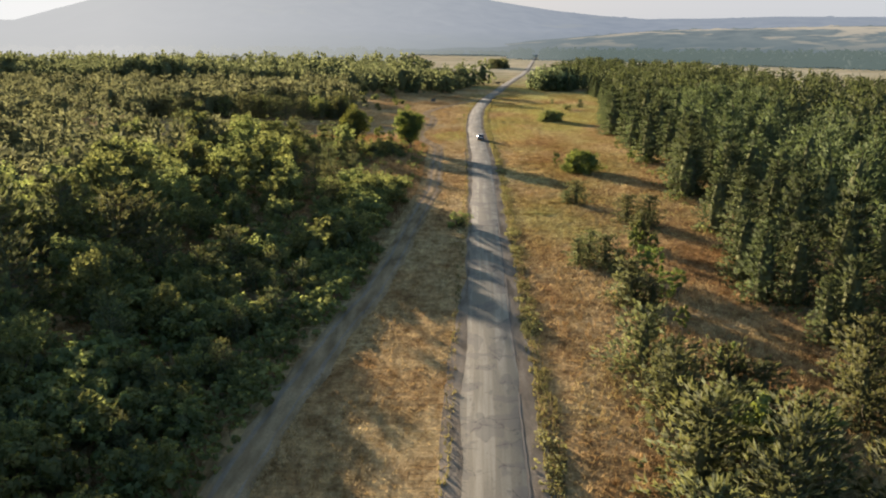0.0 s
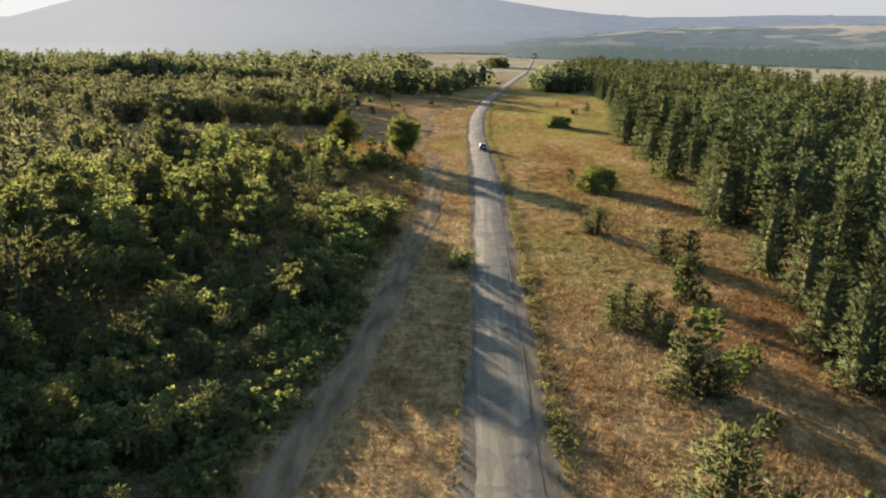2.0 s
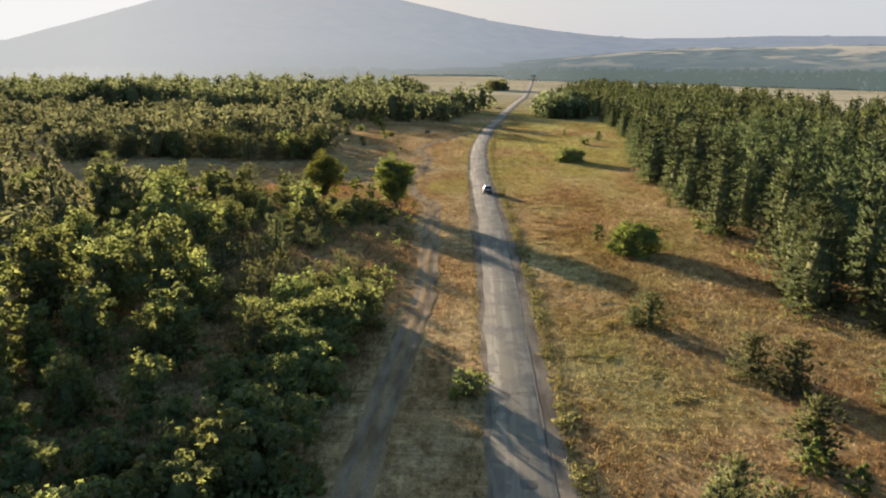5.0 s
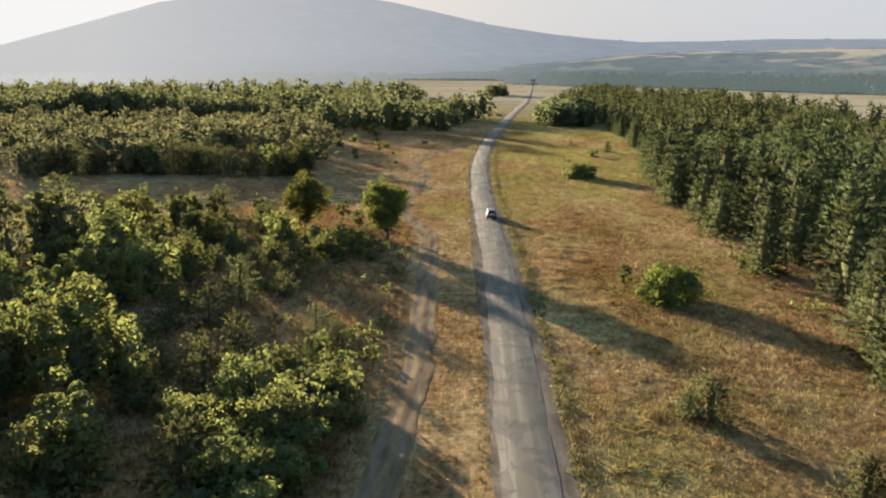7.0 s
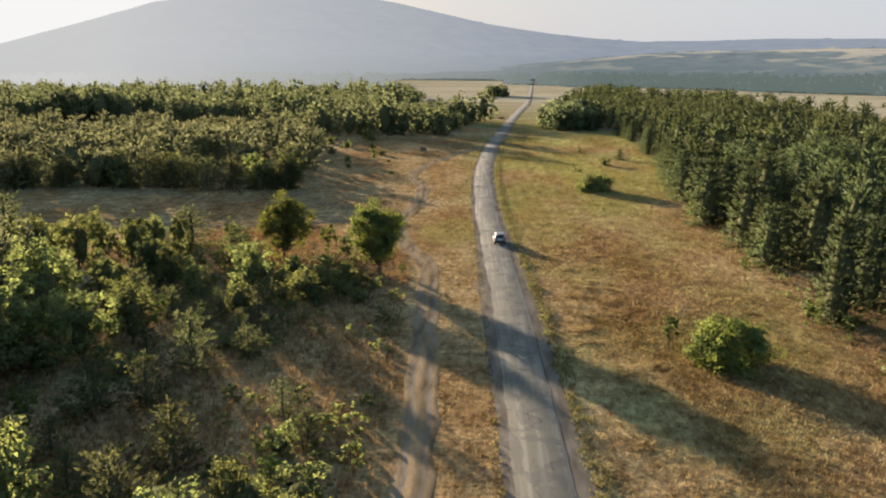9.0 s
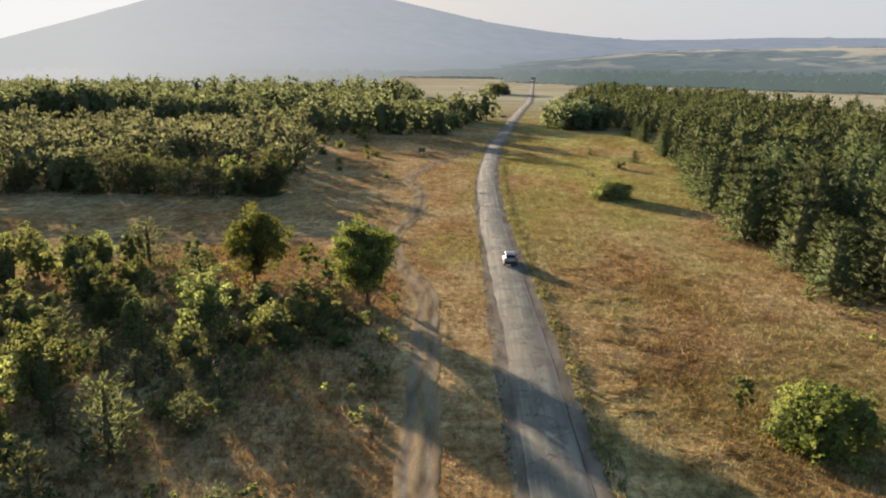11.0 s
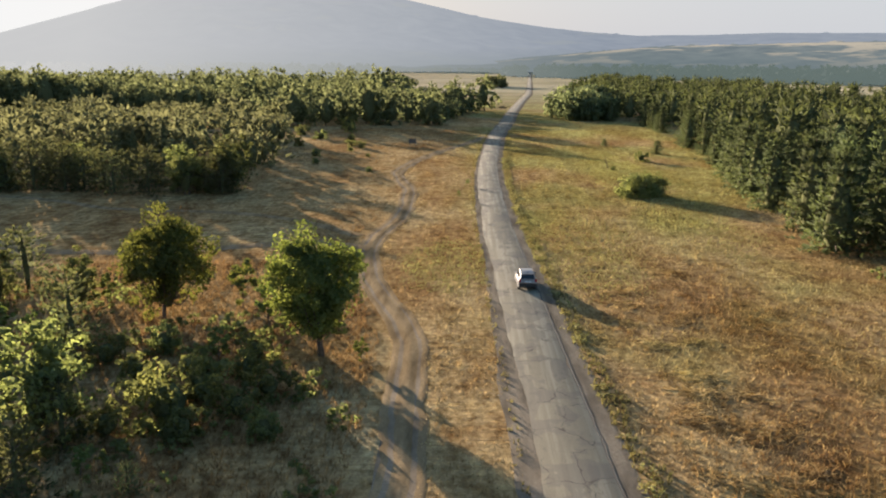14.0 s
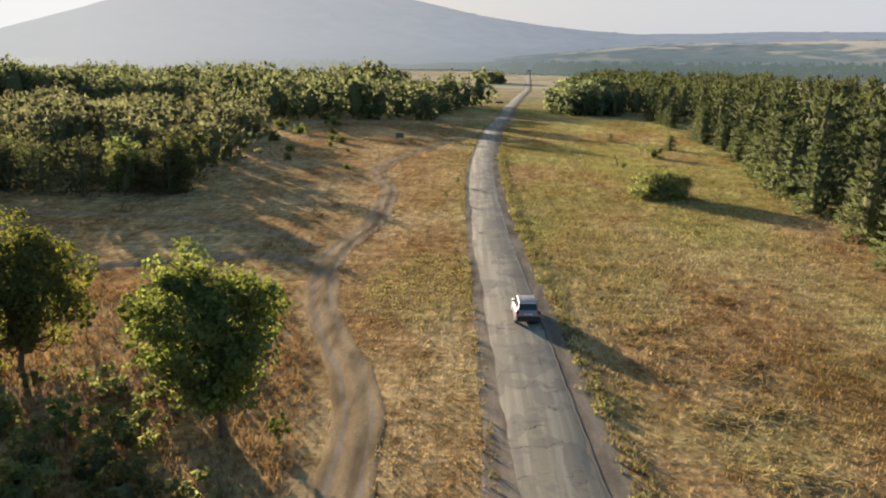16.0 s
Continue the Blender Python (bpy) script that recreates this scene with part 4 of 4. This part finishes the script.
# stones of the road's edges
def edge_stones(count):
    """Small broken stones, each a lump of eight faces."""
    dirs = np.array(((1, 0, 0), (0, 1, 0), (-1, 0, 0), (0, -1, 0), (0, 0, 1), (0, 0, -1)), float)
    faces = np.array(((0, 1, 4), (1, 2, 4), (2, 3, 4), (3, 0, 4), (1, 0, 5), (2, 1, 5), (3, 2, 5), (0, 3, 5)))
    pieces = []
    for _ in range(count):
        y = 60 + 220 * rng.random()
        x = float(road_x(y)) + (rng.normal(-left_edge(y), 0.14) if rng.random() < 0.75 else rng.normal(3.2, 0.2))
        s = rng.uniform(0.03, 0.075) * np.array((1, rng.uniform(0.7, 1.4), 0.45))
        pieces.append((dirs * s * rng.uniform(0.7, 1.3, (6, 1)) + (x, y, height(x, y) + 0.05), faces))
    tagged(new("edge_stones", tri_mesh("edge_stones", *joined(pieces), [STONE])), "pale broken stones along the crumbled road edges", "stones", kind="stuff")


STONE = gravel_material("pale_stone", (0.26, 0.235, 0.19), (0.42, 0.385, 0.32), 9)
edge_stones(240)


# ---- the car ----
def metal(name, colour, rough, metallic):
    k = Nodes(name)
    f = k.noise(k.coords(), 30, 3)
    return k.surface(k.mix(k.math('MULTIPLY', f, 0.25), colour, tuple(0.7 * c for c in colour)), rough, None, metallic, 0.5)


PAINT = metal("silver_car_paint", (0.21, 0.2, 0.205), 0.34, 0.55)
GLASS = metal("dark_car_glass", (0.012, 0.013, 0.015), 0.06, 0.0)
TYRE = metal("tyre_rubber", (0.02, 0.02, 0.02), 0.85, 0.0)
RIM = metal("alloy_rim", (0.5, 0.5, 0.5), 0.35, 0.9)
TRIM = metal("black_trim", (0.025, 0.025, 0.027), 0.6, 0.0)
RED = metal("red_lamp_lens", (0.32, 0.012, 0.01), 0.15, 0.0)
CLEAR = metal("headlamp_lens", (0.6, 0.6, 0.62), 0.1, 0.0)
WHITE = metal("white_plate", (0.75, 0.75, 0.75), 0.4, 0.0)
RUST = metal("grey_weathered_board", (0.10, 0.085, 0.075), 0.8, 0.0)


def loft(sections, cap=True):
    """A shell through cross sections, each a ring of as many points."""
    bm = bmesh.new()
    rings = [[bm.verts.new(p) for p in s] for s in sections]
    n = len(rings[0])
    for a, b in zip(rings, rings[1:]):
        for i in range(n):
            bm.faces.new((a[i], a[(i + 1) % n], b[(i + 1) % n], b[i]))
    if cap:
        bm.faces.new(rings[0][::-1])
        bm.faces.new(rings[-1])
    bmesh.ops.recalc_face_normals(bm, faces=bm.faces)
    return bm


def box(x0, x1, y0, y1, z0, z1, soft=0.0):
    bm = bmesh.new()
    bmesh.ops.create_cube(bm, size=1.0)
    for v in bm.verts:
        v.co = ((x0 + x1) / 2 + v.co.x * (x1 - x0), (y0 + y1) / 2 + v.co.y * (y1 - y0), (z0 + z1) / 2 + v.co.z * (z1 - z0))
    if soft:
        bmesh.ops.bevel(bm, geom=bm.edges[:], offset=soft, segments=2, affect='EDGES')
    return bm


def disc(x, y, z, r, w, sides=24, soft=0.03):
    bm = bmesh.new()
    bmesh.ops.create_cone(bm, cap_ends=True, segments=sides, radius1=r, radius2=r, depth=w, matrix=pose(x, y, z, 0, 90, 0))
    rim = [e for e in bm.edges if abs(e.verts[0].co.x - e.verts[1].co.x) < 1e-4]
    bmesh.ops.bevel(bm, geom=rim, offset=soft, segments=2, affect='EDGES')
    return bm


def quad(points, thick, toward):
    """A thin pane through four points, thickened towards a direction."""
    bm = bmesh.new()
    t = Vector(toward) * thick
    a = [bm.verts.new(Vector(p)) for p in points]
    b = [bm.verts.new(Vector(p) + t) for p in points]
    bm.faces.new(a[::-1])
    bm.faces.new(b)
    for i in range(4):
        bm.faces.new((a[i], a[(i + 1) % 4], b[(i + 1) % 4], b[i]))
    bmesh.ops.recalc_face_normals(bm, faces=bm.faces)
    return bm


def smooth_faces(ob):
    ob.data.polygons.foreach_set("use_smooth", [True] * len(ob.data.polygons))
    return ob


def car(x, y, z, heading):
    root = tagged(new("car"), "silver compact SUV driving on the worn road", "car")
    # lower body: half width, sill height and shoulder height along the length, rear to front
    low = [(-2.22, 0.78, 0.42, 0.86), (-2.14, 0.87, 0.30, 1.00), (-1.7, 0.91, 0.24, 1.04), (-0.6, 0.925, 0.22, 1.02), (0.6, 0.925, 0.22, 1.00), (1.25, 0.91, 0.24, 0.98), (1.85, 0.87, 0.26, 0.90), (2.15, 0.78, 0.30, 0.80), (2.24, 0.62, 0.42, 0.68)]
    body = part("body", loft([[(w - 0.05, q, b), (w, q, b + 0.14), (w, q, (b + t) / 2), (w - 0.02, q, t - 0.08), (w - 0.10, q, t), (-w + 0.10, q, t), (-w + 0.02, q, t - 0.08), (-w, q, (b + t) / 2), (-w, q, b + 0.14), (-w + 0.05, q, b)] for q, w, b, t in low]), PAINT, root)
    # cabin: base and roof half widths
    cab = [(-2.10, 0.76, 0.98, 0.70, 1.10), (-1.88, 0.80, 1.00, 0.64, 1.50), (-1.70, 0.82, 1.0, 0.62, 1.61), (-0.6, 0.83, 1.0, 0.63, 1.66), (0.15, 0.83, 0.99, 0.62, 1.62), (0.42, 0.83, 0.98, 0.62, 1.52), (1.15, 0.80, 0.95, 0.74, 0.99)]
    part("cabin", loft([[(w, q, b), (w * 0.55 + r * 0.45, q, b * 0.5 + t * 0.5), (r, q, t - 0.03), (r - 0.08, q, t), (-r + 0.08, q, t), (-r, q, t - 0.03), (-w * 0.55 - r * 0.45, q, b * 0.5 + t * 0.5), (-w, q, b)] for q, w, b, r, t in cab]), PAINT, root)
    part("rear_window", quad([(-0.66, -2.10, 1.12), (0.66, -2.10, 1.12), (0.57, -1.895, 1.49), (-0.57, -1.895, 1.49)], 0.02, (0, -0.85, 0.5)), GLASS, root, "dark tinted rear window")
    part("windscreen", quad([(-0.70, 1.10, 1.02), (0.70, 1.10, 1.02), (0.57, 0.46, 1.51), (-0.57, 0.46, 1.51)], 0.025, (0, 0.6, 0.8)), GLASS, root, "dark windscreen")
    for s in (-1, 1):
        for y0, y1, n0, n1 in ((-1.75, -1.2, 0.05, 0.0), (-1.14, -0.28, 0, 0), (-0.22, 0.62, 0.0, 0.30)):
            part("side_window", quad([(s * 0.822, y0, 1.06), (s * 0.822, y1, 1.06), (s * 0.665, y1 - n1, 1.52), (s * 0.665, y0 + n0, 1.52)], 0.012, (s * 0.95, 0, 0.32)), GLASS, root, "dark side window")
        rail = part("roof_rail", box(s * 0.56 - 0.02, s * 0.56 + 0.02, -1.65, 0.1, 1.665, 1.705, 0.01), TRIM, root, "black roof rail")
        mirror = part("mirror", box(s * 0.90 - 0.11, s * 0.90 + 0.11, 0.50, 0.62, 0.99, 1.14, 0.03), PAINT, root)
        part("tail_lamp", box(s * 0.765 - 0.105, s * 0.765 + 0.105, -2.245, -2.02, 0.84, 1.12, 0.03), RED, root, "red tail lamp")
        part("headlamp", box(s * 0.66 - 0.16, s * 0.66 + 0.16, 2.02, 2.20, 0.66, 0.80, 0.03), CLEAR, root, "clear headlamp")
        for q in (-1.36, 1.36):
            wheel = part("wheel", disc(s * 0.83, q, 0.345, 0.20, 0.205, 20, 0.01), RIM, root, "alloy wheel")
            ring = bmesh.new()
            n = 28
            prof = [(0.345, -0.085), (0.345, 0.085), (0.325, 0.105), (0.215, 0.105), (0.205, 0.09), (0.205, -0.09), (0.215, -0.105), (0.325, -0.105)]
            rings = [[ring.verts.new((s * 0.83 + w, q + r * math.cos(6.28318 * i / n), 0.345 + r * math.sin(6.28318 * i / n))) for r, w in prof] for i in range(n)]
            for i in range(n):
                a, b = rings[i], rings[(i + 1) % n]
                for j in range(len(prof)):
                    k = (j + 1) % len(prof)
                    ring.faces.new((a[j], a[k], b[k], b[j]))
            bmesh.ops.recalc_face_normals(ring, faces=ring.faces)
            part("tyre", ring, TYRE, wheel, "black tyre")
            arch = [(s * 0.918, q + 0.43 * math.cos(a), 0.345 + 0.43 * math.sin(a)) for a in np.linspace(0.1, 3.04, 14)]
            bm = bmesh.new()
            va = [bm.verts.new(p) for p in arch]
            vb = [bm.verts.new((s * 0.93, q + (p[1] - q) * 0.86, 0.345 + (p[2] - 0.345) * 0.86)) for p in arch]
            vc = [bm.verts.new((s * 0.80, v.co.y, v.co.z)) for v in vb]
            for r0, r1 in ((va, vb), (vb, vc)):
                for i in range(13):
                    bm.faces.new((r0[i], r0[i + 1], r1[i + 1], r1[i]))
            part("wheel_arch", bm, TRIM, root, "black wheel arch")
    # bumper's black trim raised, standing in for shade on the rear
    part("rear_bumper", box(-0.84, 0.84, -2.30, -2.06, 0.30, 0.70, 0.06), TRIM, root, "black lower rear bumper")
    part("front_bumper", box(-0.70, 0.70, 2.14, 2.29, 0.30, 0.50, 0.05), TRIM, root, "black lower front bumper")
    part("grille", box(-0.42, 0.42, 2.20, 2.265, 0.56, 0.68, 0.02), TRIM, root, "black grille")
    plate = part("number_plate", box(-0.26, 0.26, -2.262, -2.235, 0.80, 0.92, 0.005), WHITE, root, "white number plate")
    part("bar", box(-0.20, 0.20, -2.268, -2.260, 0.84, 0.88), TRIM, plate)
    part("spoiler", box(-0.58, 0.58, -2.02, -1.82, 1.555, 1.60, 0.015), PAINT, root)
    part("wiper", box(-0.04, 0.36, -2.15, -2.12, 1.14, 1.16), TRIM, root, "black rear wiper")
    part("antenna", box(-0.015, 0.015, -1.62, -1.50, 1.63, 1.70, 0.005), TRIM, root)
    for ob in root.children:
        if ob.name.startswith(("body", "cabin")):
            smooth_faces(ob)
            ob.data.set_sharp_from_angle(angle=radians(35))
    root.matrix_basis = pose(x, y, z, 0, 0, heading)
    return root


car(4.3, 226.2, height(4.3, 226.2) + 0.105, 1.2)


# ---- sign, stump and litter of the meadow ----
def sign(x, y):
    root = tagged(new("notice_board"), "dark weathered board on two posts in the meadow", "sign")
    for s in (-0.75, 0.75):
        part("post", box(s - 0.05, s + 0.05, -0.05, 0.05, -0.3, 1.9, 0.01), RUST, root)
    part("board", box(-0.95, 0.95, -0.09, -0.05, 0.75, 1.95, 0.01), RUST, root, "dark grey board")
    root.matrix_basis = pose(x, y, height(x, y), 0, 0, 8)
    return root


sign(-15.3, 367)


def snag(x, y):
    """A dead leaning stem with a few bare stubs."""
    root = tagged(new("dead_stem"), "dark dead stem leaning in the dry meadow", "dead tree")
    pieces = [tube([(0.2, 0, -0.1), (0.0, 0, 0.9), (-0.35, 0.05, 1.7), (-0.42, 0, 2.6)], [0.13, 0.11, 0.09, 0.03], 7), tube([(-0.1, 0, 1.1), (0.25, 0.2, 1.6)], [0.06, 0.015], 5), tube([(-0.35, 0.05, 1.7), (-0.75, -0.1, 2.2)], [0.05, 0.012], 5)]
    child("stem", tri_mesh("stem", *joined(pieces), [BARK]), root)
    root.matrix_basis = pose(x, y, height(x, y))
    return root


snag(27.4, 319.8)
shrubs[0].plant(28.4, 318.5, 0.35, 20)


def straw_heap(seed):
    """A low heap of cut stalks."""
    g = np.random.default_rng(seed)
    p = g.normal(0, (0.9, 0.5, 0), (170, 3))
    p[:, 2] = 0.10 * np.exp(-(p[:, 0] ** 2 + 3 * p[:, 1] ** 2) * 0.5) * g.random(170)
    w = g.normal(0, 1, (170, 3)) * (1, 0.6, 0.10)
    return sprays(g, p, w, 2, 0.75, 0.05, 0.1)


heaps = []
HEAPS = ((14.7, 202.2), (15.3, 191.8), (12.8, 194.5), (16.0, 192.7), (13.3, 208.5), (14.1, 198.9), (19.9, 231.5))
for i in range(48):
    y = 118 + 130 * rng.random()
    x = road_x(y) + 9.5 + 1.6 * rng.normal() + (4 if i % 4 == 0 else 0)
    if i < 14:
        x, y = HEAPS[i // 2][0] + 0.4 * rng.normal(), HEAPS[i // 2][1] + 0.4 * rng.normal()
    v, f = straw_heap(i)
    q = rng.uniform(0, 6.28)
    rot = np.array(((math.cos(q), math.sin(q), 0), (-math.sin(q), math.cos(q), 0), (0, 0, 1)))
    heaps.append((v @ rot + (x, y, height(x, y) + 0.01), f))
tagged(new("cut_straw", tri_mesh("cut_straw", *joined(heaps), [STRAW])), "pale cut straw lying in loose heaps on the meadow", "straw", kind="stuff")

# ---- the road's repairs and seam ----
ROAD_OB = scene.objects["road"]
SEAM = metal("open_seam", (0.035, 0.032, 0.03), 0.9, 0.0)
line = smooth([q for q in ROAD if 0 <= q[1] <= 460], 0.8)
d = np.gradient(line, axis=0)
d /= np.linalg.norm(d, axis=1)[:, None]
side = np.stack([d[:, 1], -d[:, 0]], 1)
v, f, n = [], [], 0
for i in range(len(line) - 1):
    if noise.noise((line[i][1] * 0.07, 3, 1)) < -0.3:
        continue
    for j in (i, i + 1):
        o = 1.86 + 0.10 * noise.noise((line[j][1] * 0.5, 0, 8)) + 0.05 * noise.noise((line[j][1] * 2.1, 0, 9))
        w = 0.05 + 0.035 * noise.noise((line[j][1] * 0.9, 5, 9))
        for q in (o - w, o + w):
            p = line[j] + side[j] * q
            v.append((p[0], p[1], height(p[0], p[1]) + 0.098))
    f.append((n, n + 1, n + 3, n + 2))
    n += 4
child("seam", tri_mesh("seam", v, f, [SEAM]), ROAD_OB, "dark open seam along the asphalt")
PALE = gravel_material("pale_patch", (0.19, 0.176, 0.15), (0.27, 0.25, 0.215), 10)
for i in range(3):
    y = 50 + 290 * rng.random()
    o, long, wide = rng.uniform(-1.2, 1.3), rng.uniform(0.5, 2.6), rng.uniform(0.25, 0.6)
    k = 14
    pts = []
    for j in range(k):
        a = 6.28318 * j / k
        r = (abs(math.cos(a)) ** 4 + abs(math.sin(a)) ** 4) ** -0.25 * (1 + 0.09 * rng.normal())
        qx, qy = o + wide * r * math.cos(a), y + long * r * math.sin(a)
        qx = max(-1.95, min(1.75, qx))
        x = float(road_x(qy)) + qx
        c = 0.5 + (qx + 0.085) / 4.07
        pts.append((x, qy, height(x, qy) + 0.075 + 0.04 * (1 - abs(2 * c - 1)) + 0.008))
    cx = np.mean(pts, axis=0)
    cx[2] = max(p[2] for p in pts)
    child("patch", tri_mesh("patch", pts + [tuple(cx)], [(j, (j + 1) % k, k) for j in range(k)], [PALE if i % 3 == 0 else PATCH]), ROAD_OB, "pale worn patch" if i % 3 == 0 else "darker repair patch")


def log_pile(x, y):
    """A rough pile of cut branches."""
    root = tagged(new("branch_pile"), "dark pile of cut branches beside the far road", "branch pile")
    g = np.random.default_rng(77)
    for i in range(26):
        a, r = g.uniform(0, 3.14), g.uniform(0.6, 1.9)
        z = g.uniform(0.1, 1.4) * (1 - r / 2.6)
        p = np.array((g.normal(0, 0.9), g.normal(0, 0.5), 0.1 + z))
        d = np.array((math.cos(a), math.sin(a) * 0.6, g.normal(0, 0.2))) * r
        child("branch", tri_mesh("branch", *tube([p - d, p, p + d], [0.09, 0.11, 0.05], 5), [BARK]), root)
    root.matrix_basis = pose(x, y, height(x, y) + 0.05, 0, 0, 20)
    return root


log_pile(16.0, 552.0)
